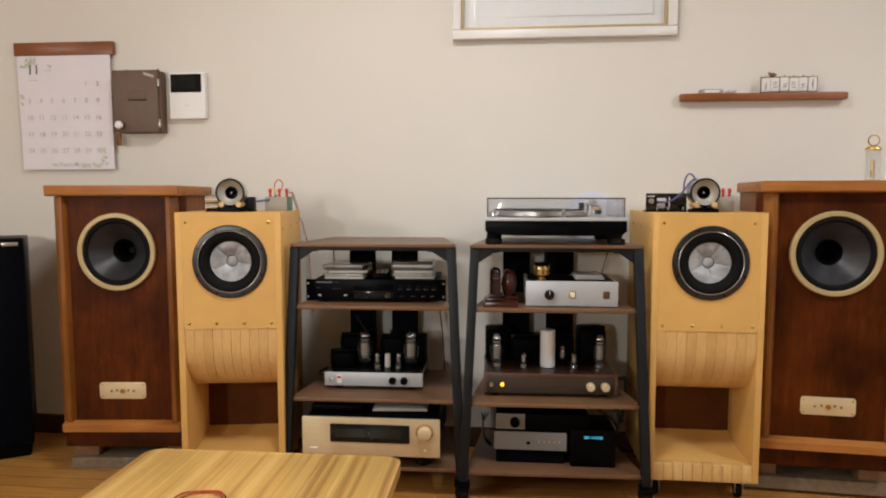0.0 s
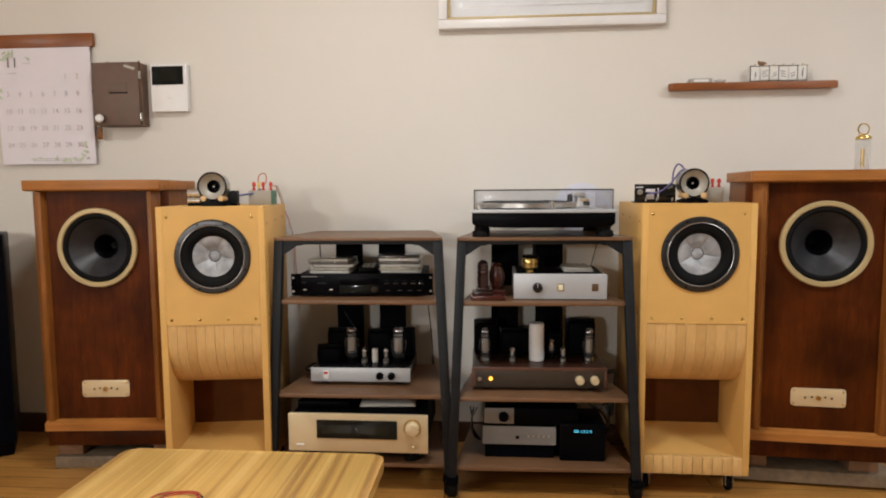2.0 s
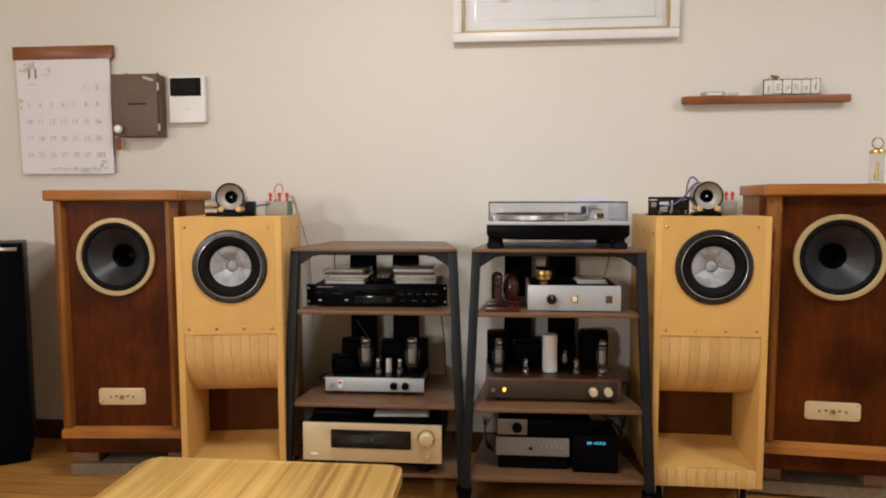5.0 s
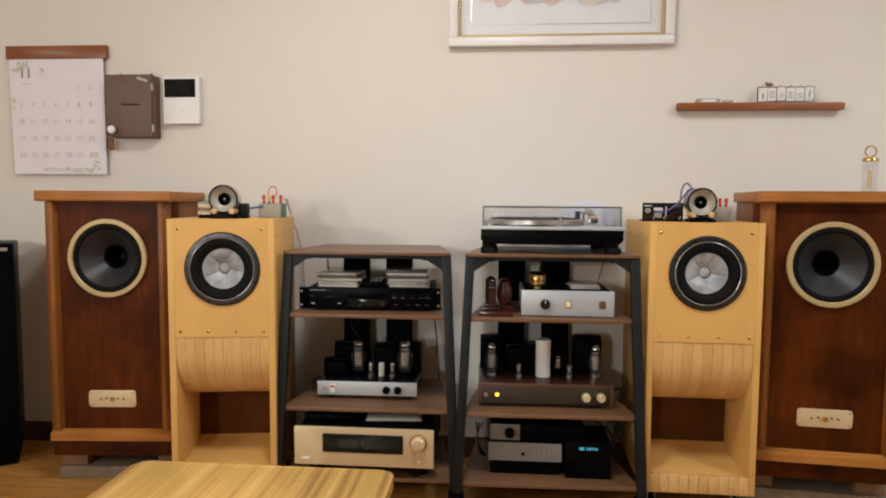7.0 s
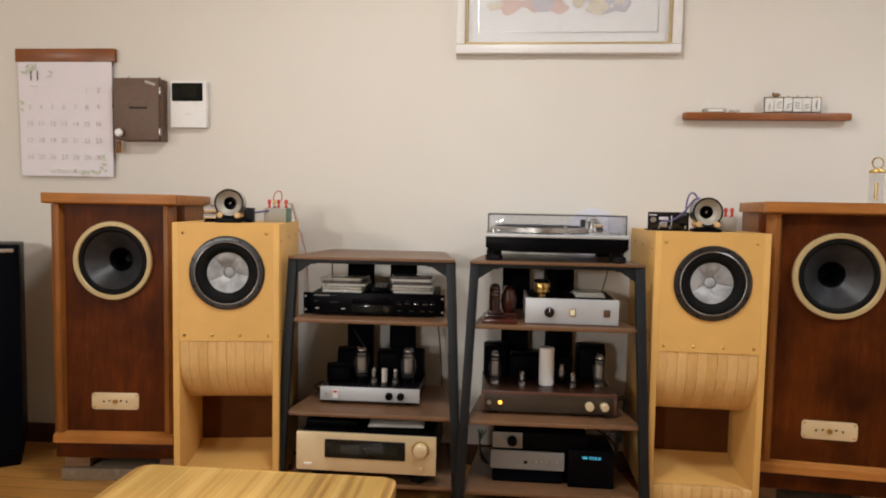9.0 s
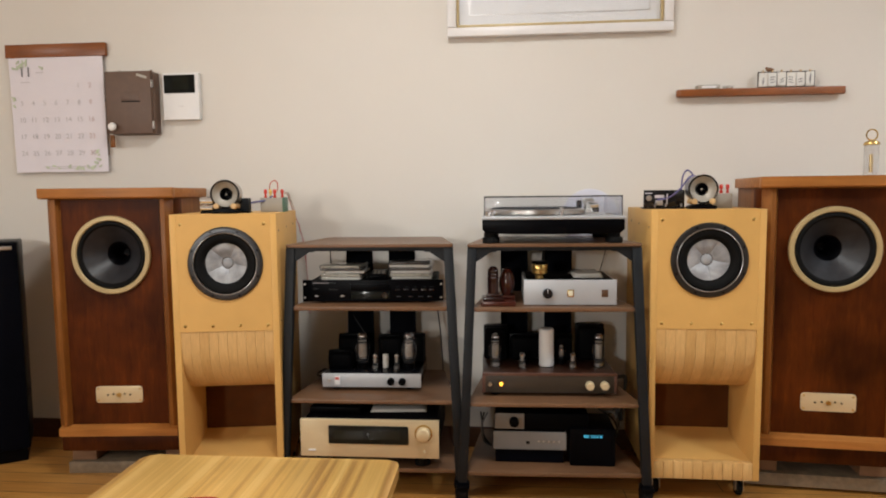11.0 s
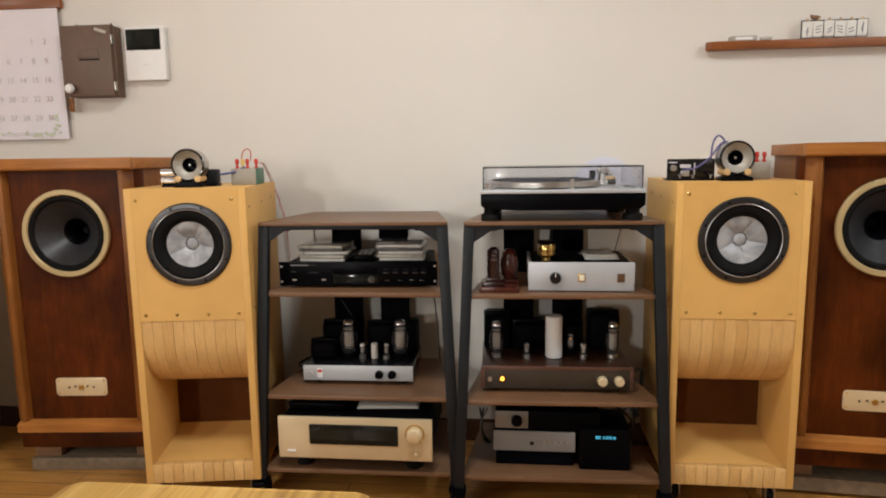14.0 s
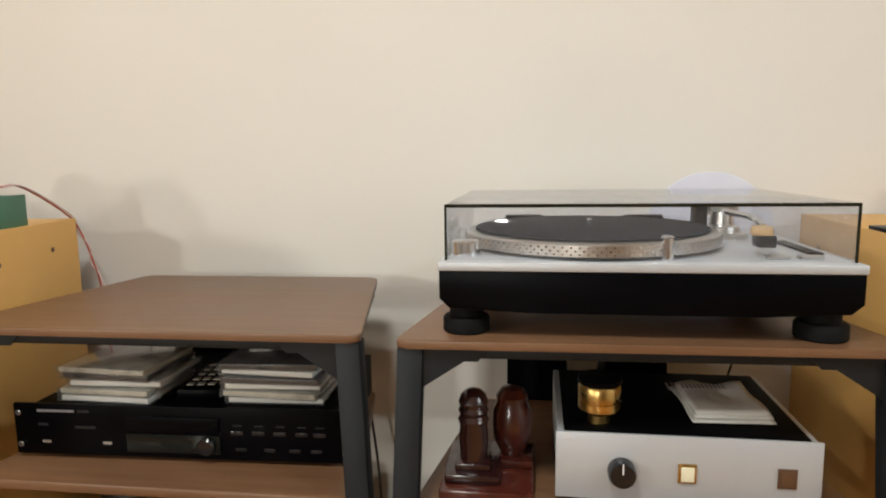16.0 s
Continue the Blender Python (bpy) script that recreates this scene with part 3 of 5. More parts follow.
    lathe_part("cone", [(0.1018, 0.006), (0.0837, -0.012), (0.0632, -0.032), (0.0428, -0.05)], c, "-y", M["cone_dark"], driver, "dark grey paper cone", 64)
    lathe_part("horn_throat", [(0.0437, -0.05), (0.0335, -0.06), (0.0223, -0.085), (0.0130, -0.11), (0, -0.111)], c, "-y", M["black"], driver, "black throat of the horn", 40)
    bm = bmesh.new()
    add_prism(bm, rounded(rect(-0.083, 0.083, -0.03, 0.03), 0.012, 4), -0.0115, -0.0075, Matrix.Translation((0, 0, 0.312)) @ UPRIGHT, 0.0008)
    plate = part("control_plate", bm, M["gold_panel"], sp, "gold-coloured plate with plug holes")
    for k in range(5):
        rod_part("socket", 0.003 if k != 2 else 0.008, 0.003 if k != 2 else 0.006, (-0.04 + 0.02 * k, -0.0005 - (0.0125 - 0.0115) + 0.009, 0.311 + (0.003 if k == 1 or k == 3 else 0)), "-y",
                 M["black"] if k != 2 else M["brass"], plate, "", 14, 0.0005)
    for sx in (-1, 1):
        for sz in (-1, 1):
            rod_part("screw", 0.0035, 0.002, (sx * 0.074, 0.0085, 0.312 + sz * 0.021), "-y", M["brass"], plate, "", 10, 0.0005)
    return sp


def stone_slab(m, w0, w1):
    t = thing("stone_slab", m, "thick grey stone slab under a walnut speaker", "slab", "speaker slabs")
    box_part("slab", (w0, w1, 0.055, 0.355, 0, 0.0445), M["slab"], t, "", 0.004)


walnut_speaker(pose(-1.207, 2.290, 0, 0, 0, 5))
walnut_speaker(pose(1.212, 2.290, 0.012, 0, 0, -5.5))
stone_slab(pose(-1.207, 2.290, 0, 0, 0, 5), -0.225, 0.245)
stone_slab(pose(1.212, 2.290, 0.012, 0, 0, -5.5), -0.245, 0.27)


# ---- the yellow back-loaded horn speakers ----
def horn_speaker(m, w):
    sp = thing("horn_speaker", m, "tall ochre back-loaded horn speaker with an open mouth below", "speaker", "horn speakers")
    d, z0, z1, t = 0.42, 0.08, 0.957, 0.02
    for s in (-1, 1):
        bm = bmesh.new()
        add_box(bm, min(s * w, s * (w - t)), max(s * w, s * (w - t)), 0.0, d, z0, z1, 0.0005)
        side = part("side_panel", bm, M["mdf"], sp)
        for py, pz in ((0.04, 0.90), (0.20, 0.905), (0.34, 0.91), (0.045, 0.60), (0.19, 0.56), (0.33, 0.60), (0.34, 0.30)):
            rod_part("screw_hole", 0.0045, 0.0012, (s * (w + 0.0004) - (0.0006 if s > 0 else 0.0006), py, pz), "x", M["rack_edge"], side, "", 10, 0.0003)
    box_part("top_panel", (-w + t + 0.0001, w - t - 0.0001, 0.0222, d, z1 - t, z1 - 0.0001), M["mdf"], sp, "", 0.0002)
    box_part("back_panel", (-w + t, w - t, d - t, d, z0, z1 - t), M["shaded_board"], sp, "", 0.001)
    bm = bmesh.new()
    add_holed_plate(bm, -w + t + 0.0003, w - t - 0.0003, 0.5757, z1 - 0.0001, 0.0006, 0.022, 0.004, 0.797, 0.1)
    part("baffle", bm, M["mdf"], sp)
    # curved lip of the mouth, in upright strips
    n, r, th = 10, 0.165, 0.02
    sw = 2 * (w - t) / n
    outer = [(0.003, 0.575), (0.003, 0.518)] + [(0.003 + r - r * math.cos(a), 0.518 - r * math.sin(a)) for a in [math.radians(9 * k) for k in range(1, 11)]]
    inner = [(0.003 + r, 0.518 - r + th)] + [(0.003 + r - (r - th) * math.cos(a), 0.518 - (r - th) * math.sin(a)) for a in [math.radians(9 * k) for k in range(9, 0, -1)]] + [(0.003 + th, 0.575)]
    bm = bmesh.new()
    add_prism(bm, outer + inner, -sw / 2 + 0.00035, sw / 2 - 0.00035, SIDEWAYS)
    me = mesh_from("strip", bm, M["ply"])
    for k in range(n):
        ob = new("strip", me)
        ob.parent = sp
        ob.location = (-w + t + sw * (k + 0.5), 0.0005 * (k % 2), 0)
    # passage behind the lip and the back of the mouth
    box_part("horn_ceiling", (-w + t, w - t, 0.1685, 0.2612, 0.3535, 0.3718), M["mdf"], sp, "", 0.001)
    box_part("horn_divider", (-w + t, w - t, 0.262, 0.28, 0.3722, 0.88), M["shaded_board"], sp, "", 0.001)
    flare = spline([(0.0222, 0.1385, 0), (0.12, 0.141, 0), (0.19, 0.149, 0), (0.2445, 0.168, 0)], 5)
    bm = bmesh.new()
    add_prism(bm, [(p.x, p.y) for p in flare] + [(0.2445, 0.1374), (0.0222, 0.1374)], -w + t + 0.0002, w - t - 0.0002, SIDEWAYS)
    part("horn_flare", bm, M["mdf"], sp, "curved board rising inside the mouth")
    # back of the mouth, its shade put into the board colour
    box_part("horn_back", (-w + t, w - t, 0.2447, 0.2608, 0.1374, 0.3533), M["shaded_board"], sp, "board inside the mouth, darkened for shade", 0.001)
    box_part("horn_floor", (-w + t, w - t, 0.022, d - t - 0.001, z0 + 0.002, 0.137), M["mdf"], sp, "", 0.001)
    bm = bmesh.new()
    add_box(bm, -sw / 2 + 0.0006, sw / 2 - 0.0006, 0.0, 0.0215, z0, 0.138, 0.001)
    me = mesh_from("lower_strip", bm, M["ply"])
    for k in range(n):
        ob = new("lower_strip", me)
        ob.parent = sp
        ob.location = (-w + t + sw * (k + 0.5), 0, 0)
    for px, pz in [(-w + 0.033, 0.925), (w - 0.04, 0.925)] + [((w - 0.036) * (2 * k / 3 - 1), 0.594) for k in range(4)]:
        lathe_part("screw", [(0.0052, 0), (0.005, 0.0015), (0.003, 0.003), (0, 0.0035)], (px, 0.0012, pz), "-y", M["brass"], sp, "small brass screw", 14)
    # driver
    c = (0.004, 0.0012, 0.797)
    bm = bmesh.new()
    add_lathe(bm, [(0.098, 0.0005), (0.119, 0.0005), (0.1195, 0.004), (0.116, 0.008), (0.108, 0.0095), (0.101, 0.009), (0.098, 0.005), (0.098, 0.0005)], c, "-y", 64)
    drv = part("driver", bm, M["gunmetal"], sp, "dark grey metal driver rim")
    lathe_part("trim_ring", [(0.0985, 0.0085), (0.0985, 0.0102), (0.1, 0.0108), (0.1015, 0.0102), (0.1015, 0.0085)], c, "-y", M["rim_edge"], drv, "thin bright ring", 64)
    lathe_part("surround", [(0.0985, 0.001), (0.094, 0.0075), (0.083, 0.008), (0.072, 0.0015), (0.067, -0.006), (0.0645, -0.007)], c, "-y", M["rubber"], drv, "black rubber edge", 64)
    bm = bmesh.new()
    seg, rings = 120, [(0.0655, -0.0065), (0.054, -0.012), (0.042, -0.0175), (0.030, -0.0225), (0.019, -0.027)]
    loops = []
    for i, (rr, hh) in enumerate(rings):
        amp = (0.0, 0.0055, 0.0085, 0.0065, 0.0016)[i]
        loops.append([bm.verts.new((c[0] + rr * math.cos(a), c[1] - hh - amp * math.copysign(abs(math.sin(2.5 * a + 0.4)) ** 0.5, 1), c[2] + rr * math.sin(a))) for a in [2 * math.pi * k / seg for k in range(seg)]])
    for a, b in zip(loops, loops[1:]):
        for k in range(seg):
            bm.faces.new((a[k], a[(k + 1) % seg], b[(k + 1) % seg], b[k]))
    part("cone", bm, M["cone_grey"], drv, "grey-white cone with petal creases")
    lathe_part("dust_cap", [(0.0175, -0.0285), (0.0165, -0.0255), (0.012, -0.0228), (0.006, -0.0215), (0, -0.021)], c, "-y", M["cone_grey"], drv, "domed grey cap", 32)
    for k in range(8):
        a = math.pi / 8 + k * math.pi / 4
        rod_part("bolt", 0.0035, 0.002, (c[0] + 0.1105 * math.cos(a), c[1] - 0.0085, c[2] + 0.1105 * math.sin(a)), "-y", M["black"], drv, "", 10, 0.0005)
    for px in (-0.135, 0.135):
        for py in (0.06, 0.36):
            bm = bmesh.new()
            add_rod(bm, 0.024, 0.018, (px - 0.009, py + 0.012, 0.0245), "x", 24, 0.004)
            wheel = part("caster", bm, M["rubber"], sp, "small black caster wheel")
            bm = bmesh.new()
            for e in (-0.013, 0.0108):
                add_box(bm, px + e, px + e + 0.0022, py - 0.006, py + 0.018, 0.02, 0.062, 0.0005)
            add_box(bm, px - 0.022, px + 0.022, py - 0.022, py + 0.022, 0.062, 0.0798, 0.001)
            part("fork", bm, M["steel"], wheel, "bright metal fork")
    return sp


horn_speaker(pose(-0.737, 2.152, 0, 0, 0, 9), 0.168)
horn_speaker(pose(0.804, 2.240, 0, 0, 0, -1), 0.175)


# ---- the two audio racks ----
def audio_rack(m):
    rk = thing("audio_rack", m, "open audio rack with brown boards and splayed black steel legs", "rack", "audio racks")
    bm = bmesh.new()
    add_prism(bm, rounded([(-0.28, 0), (0.28, 0), (0.214, 0.372), (-0.214, 0.372)], 0.014, 4), 0.8425, 0.852, None, 0.0025)
    part("top_board", bm, M["rack_wood"], rk)
    for z, f, y, g, h in ((0.625, 0.268, 0.004, 0.205, 0.372), (0.313, 0.282, -0.008, 0.222, 0.376), (0.083, 0.292, -0.016, 0.235, 0.38)):
        bm = bmesh.new()
        add_prism(bm, rounded([(-f, y), (f, y), (g, h), (-g, h)], 0.010, 3), z + 0.006, z + 0.02, None, 0.003)
        part("shelf_board", bm, M["rack_wood"], rk)
    for s in (-1, 1):
        for top, low in (((s * 0.262, 0.018), (s * 0.297, -0.018)),):
            bm = bmesh.new()
            add_beam(bm, (*low, 0.071), (*top, 0.8422), 0.03, 0.026)
            part("leg", bm, M["rack_steel"], rk)
            bm = bmesh.new()
            add_rod(bm, 0.034, 0.034, (low[0] - 0.017, low[1] + 0.008, 0.0342), "x", 28, 0.007)
            wheel = part("caster", bm, M["rubber"], rk, "black twin caster")
            bm = bmesh.new()
            add_box(bm, low[0] - 0.0215, low[0] + 0.0215, low[1] - 0.03, low[1] + 0.026, 0.05, 0.0705, 0.008)
            part("hood", bm, M["black"], wheel)
        bm = bmesh.new()
        add_prism(bm, [(s * 0.249, 0.842), (s * 0.17, 0.842), (s * 0.185, 0.826), (s * 0.2, 0.826), (s * 0.25, 0.793)], -0.014, -0.010, UPRIGHT)
        part("gusset", bm, M["rack_steel"], rk)
        bm = bmesh.new()
        add_beam(bm, (s * 0.25, 0.03, 0.822), (s * 0.2, 0.36, 0.822), 0.02, 0.02)
        part("side_rail", bm, M["rack_steel"], rk)
    for x in (-0.108, 0.058):
        bm = bmesh.new()
        add_box(bm, x - 0.051, x + 0.051, 0.384, 0.399, 0.06, 0.845, 0.002)
        part("back_panel", bm, M["black_panel"], rk, "narrow black upright board")
        rod_part("rear_wheel", 0.03, 0.04, (x - 0.02, 0.391, 0.0302), "x", M["rubber"], rk, "", 24, 0.006)
    bm = bmesh.new()
    add_box(bm, -0.262, 0.262, 0.012, 0.024, 0.829, 0.8422, 0.001)
    part("front_rail", bm, M["rack_steel"], rk)
    return rk


RACK_L = audio_rack(pose(-0.281, 2.226, 0, 0, 0, 0.8))
copy_thing(RACK_L, pose(0.322, 2.222, 0, 0, 0, 1.5))


# ---- the record player ----
def turntable(m):
    tt = thing("turntable", m, "silver and black record player under a closed smoked lid", "turntable")
    w, d = 0.2265, 0.35
    bm = bmesh.new()
    add_prism(bm, [(-w, 0.0772), (-w, 0.045), (-w + 0.012, 0.034), (-w + 0.10, 0.030), (w - 0.10, 0.030), (w - 0.012, 0.034), (w, 0.045), (w, 0.0772)], -d, 0, UPRIGHT, 0.002)
    part("plinth", bm, M["black"], tt, "black rubber-coated plinth")
    bm = bmesh.new()
    add_box(bm, -w - 0.001, w + 0.001, -0.002, d + 0.001, 0.0775, 0.088, 0.002)
    part("deck", bm, M["silver"], tt, "silver metal deck")
    for x in (-w + 0.028, w - 0.028):
        for y in (0.035, d - 0.035):
            bm = bmesh.new()
            add_lathe(bm, [(0, 0), (0.026, 0), (0.028, 0.002), (0.028, 0.016), (0.026, 0.019), (0.02, 0.02), (0.02, 0.034), (0, 0.034)], (x, y, 0), "z", 32)
            part("foot", bm, M["rubber"], tt)
    pc = (-0.045, 0.172, 0.088)
    bm = bmesh.new()
    add_lathe(bm, [(0, 0.002), (0.158, 0.002), (0.166, 0.005), (0.166, 0.018), (0.163, 0.0205), (0, 0.0205)], pc, "z", 96)
    platter = part("platter", bm, M["steel"], tt, "silver platter with rows of strobe dots")
    bm = bmesh.new()
    for row in range(3):
        for k in range(110):
            a = 2 * math.pi * (k + 0.5 * (row % 2)) / 110
            r = 0.1662
            add_box(bm, -0.0012, 0.0012, -0.0012, 0.0012, -0.0012, 0.0012)
            bmesh.ops.transform(bm, matrix=Matrix.Translation((pc[0] + r * math.cos(a), pc[1] + r * math.sin(a), pc[2] + 0.0075 + 0.004 * row)) @ pose(0, 0, 0, 0, 0, math.degrees(a)), verts=bm.verts[-8:])
    tagged(part("strobe_dots", bm, M["chrome"], platter, "rows of bright dots"), kind="stuff")
    lathe_part("slip_mat", [(0, 0.021), (0.151, 0.021), (0.153, 0.022), (0.153, 0.0235), (0.151, 0.0242), (0, 0.0242)], pc, "z", M["mat_black"], platter, "dark slip mat", 72)
    lathe_part("spindle", [(0.0036, 0.0242), (0.0036, 0.032), (0.002, 0.034), (0, 0.034)], pc, "z", M["chrome"], platter, "", 14)
    # arm
    ac = (0.145, 0.245, 0.088)
    bm = bmesh.new()
    add_lathe(bm, [(0, 0), (0.036, 0), (0.036, 0.006), (0.026, 0.008), (0.024, 0.016), (0.016, 0.018), (0.014, 0.036), (0, 0.036)], ac, "z", 32)
    arm = part("arm_base", bm, M["steel"], tt, "round metal arm base")
    bm = bmesh.new()
    add_tube(bm, [(ac[0] + 0.004, ac[1] + 0.05, 0.128), (ac[0], ac[1], 0.128), (ac[0] - 0.004, ac[1] - 0.05, 0.127), (ac[0] + 0.012, ac[1] - 0.10, 0.124), (ac[0] + 0.004, ac[1] - 0.16, 0.118)], 0.0045, 10)
    part("arm_tube", bm, M["chrome"], arm, "curved chrome tube")
    rod_part("counterweight", 0.0155, 0.03, (ac[0] + 0.004, ac[1] + 0.048, 0.128), "y", M["steel"], arm)
    box_part("gimbal", (ac[0] - 0.02, ac[0] + 0.02, ac[1] - 0.012, ac[1] + 0.012, 0.124, 0.142), M["steel"], arm, "", 0.004)
    box_part("lift_rest", (ac[0] - 0.042, ac[0] - 0.026, ac[1] - 0.03, ac[1] + 0.004, 0.094, 0.135), M["black"], arm, "", 0.003)
    bm = bmesh.new()
    add_prism(bm, rounded(rect(-0.012, 0.012, -0.045, 0.0), 0.006, 3), 0.113, 0.121, pose(ac[0] + 0.003, ac[1] - 0.158, 0, 0, 0, -18), 0.002)
    hs = part("head_shell", bm, M["light_wood"], arm, "light wooden head shell")
    box_part("cartridge", (ac[0] - 0.012, ac[0] + 0.008, ac[1] - 0.195, ac[1] - 0.17, 0.0985, 0.1128), M["black_gloss"], hs, "", 0.002)
    bm = bmesh.new()
    add_lathe(bm, [(0, 0), (0.0075, 0), (0.0075, 0.026), (0.006, 0.028), (0, 0.028)], (0.028 + 0.0, 0.022, 0.088), "z", 20)
    part("target_light", bm, M["chrome"], tt, "small bright pop-up light")
    bm = bmesh.new()
    add_lathe(bm, [(0, 0), (0.017, 0), (0.0165, 0.016), (0.015, 0.018), (0, 0.018)], (-0.2, 0.055, 0.088), "z", 28)
    part("power_dial", bm, M["chrome"], tt, "round bright power dial")
    for x, y, sx in ((0.15, 0.04, 0.012), (0.185, 0.04, 0.012)):
        box_part("speed_key", (x - sx, x + sx, y - 0.008, y + 0.008, 0.0882, 0.092), M["steel"], tt, "", 0.001)
    box_part("pitch_slider", (0.195, 0.212, 0.07, 0.19, 0.0882, 0.0905), M["black"], tt, "", 0.001)
    # lid: five thin panes
    a, z0, z1, t = w - 0.006, 0.0885, 0.149, 0.003
    for dims in ((-a, a, 0.012, 0.012 + t, z0, z1), (-a, a, d - t, d, z0, z1), (-a, -a + t, 0.0153, d - t - 0.0003, z0, z1), (a - t, a, 0.0153, d - t - 0.0003, z0, z1),
                 (-a, a, 0.012, d, z1 + 0.0002, z1 + t)):
        p = box_part("lid_pane", dims, M["lid"], tt, "smoked clear acrylic", 0.0006)
        p.visible_shadow = False
    bm = bmesh.new()
    for p, q in (((-a, 0.0115), (a, 0.0115)),):
        add_tube(bm, [(*p, z1 + 0.0015), ((p[0] + q[0]) / 2, (p[1] + q[1]) / 2, z1 + 0.0015), (*q, z1 + 0.0015)], 0.0021, 6, 2)
    for x in (-a + 0.001, a - 0.001):
        add_tube(bm, [(x, 0.0115, z0), (x, 0.0115, (z0 + z1) / 2), (x, 0.0115, z1)], 0.0016, 6, 2)
    part("lid_rim", bm, M["screen_grey"], tt, "dark edge of the lid")
    for x in (-0.135, 0.052):
        box_part("hinge", (x - 0.03, x + 0.03, d - 0.022, d - 0.004, 0.0885, 0.112), M["black"], tt, "black lid hinge", 0.003)
    return tt


turntable(pose(0.319, 2.236, 0.852, 0, 0, 0.4))


# ---- hi-fi units on the shelves ----
def feet(parent, x0, x1, y0, y1, h, r=0.018):
    for x in (x0 + 0.04, x1 - 0.04):
        for y in (y0 + 0.04, y1 - 0.04):
            rod_part("foot", r, h, (x, y, 0), "z", M["rubber"], parent, "", 20, 0.002)


def cd_player(m):
    t = thing("disc_player", m, "black rack-width disc player with small printed keys", "disc player")
    bm = bmesh.new()
    add_box(bm, -0.215, 0.215, 0.006, 0.26, 0.010, 0.078, 0.002)
    part("case", bm, M["black_metal"], t)
    bm = bmesh.new()
    add_box(bm, -0.241, 0.241, 0.0, 0.0055, 0.006, 0.080, 0.0012)
    face = part("face_plate", bm, M["black"], t, "black front plate with mounting ears")
    for s in (-1, 1):
        for z in (0.02, 0.066):
            rod_part("ear_bolt", 0.004, 0.0025, (s * 0.2335, 0.0002, z), "-y", M["steel"], face, "", 10, 0.0006)
    box_part("tray", (-0.075, 0.06, -0.0035, -0.0002, 0.044, 0.066), M["black"], face, "", 0.001)
    box_part("display", (-0.075, 0.06, -0.0022, -0.0002, 0.014, 0.040), M["screen"], face, "", 0.0008)
    rod_part("dial", 0.012, 0.010, (0.043, -0.0025, 0.028), "-y", M["black_gloss"], face, "", 28, 0.002)
    for x in (0.085, 0.115, 0.145, 0.175, 0.20):
        box_part("key", (x - 0.009, x + 0.009, -0.003, -0.0002, 0.043, 0.049), M["black_gloss"], face, "", 0.0008)
        box_part("mark", (x - 0.006, x + 0.006, -0.0008, -0.0002, 0.0545, 0.0565), M["rack_steel"], face, "", 0)
    for x in (0.09, 0.13, 0.165, 0.195):
        box_part("lower_key", (x - 0.008, x + 0.008, -0.003, -0.0002, 0.02, 0.025), M["black_gloss"], face, "", 0.0008)
    for x0, x1, z, mat in ((-0.205, -0.15, 0.070, "ink_dark"), (-0.145, -0.128, 0.070, "rack_steel"), (-0.2, -0.188, 0.025, "steel"), (-0.11, -0.098, 0.025, "steel"), (-0.205, -0.19, 0.05, "rack_steel"), (-0.15, -0.12, 0.047, "rack_steel")):
        box_part("mark", (x0, x1, -0.0009, -0.0002, z - 0.0018, z + 0.0018), M[mat], face, "", 0)
    feet(t, -0.215, 0.215, 0, 0.26, 0.0105)
    return t


cd_player(pose(-0.283, 2.300, 0.6452, 0, 0, 2.5))


def disc_case(x, y, z, rot, mat):
    t = thing("disc_case", pose(x, y, z, 0, 0, rot), "clear plastic compact disc case in a stack", "disc case", "stacked disc cases")
    box_part("cover", (-0.066, 0.068, -0.06, 0.06, 0.0012, 0.0086), M[mat], t, "printed paper insert", 0.0008)
    p = box_part("jewel_case", (-0.071, 0.071, -0.0625, 0.0625, 0.0, 0.0098), M["case"], t, "clear plastic shell", 0.001)
    p.visible_shadow = False


rs = random.Random(4)
for sx, sy, count in ((-0.392, 2.372, 5), (-0.162, 2.385, 6)):
    for k in range(count):
        disc_case(sx + rs.uniform(-0.006, 0.006), sy + rs.uniform(-0.006, 0.006), 0.7237 + 0.0101 * k, rs.uniform(-5, 5), ("white_paper", "cd_pale", "white_paper", "cd_dark", "white_paper", "cd_pale")[k] if k < count - 1 else ("cd_pale" if sx < -0.3 else "cd_dark"))
t = thing("remote_control", pose(-0.277, 2.40, 0.7237, 0, 0, 8), "black remote control lying on the disc player", "remote control")
box_part("shell", (-0.03, 0.03, -0.075, 0.075, 0, 0.018), M["black"], t, "", 0.005)
bm = bmesh.new()
for i in range(3):
    for j in range(5):
        add_box(bm, -0.02 + 0.015 * i, -0.01 + 0.015 * i, -0.06 + 0.022 * j, -0.049 + 0.022 * j, 0.0182, 0.0196, 0.0005)
part("keypad", bm, M["grey_box"], t)


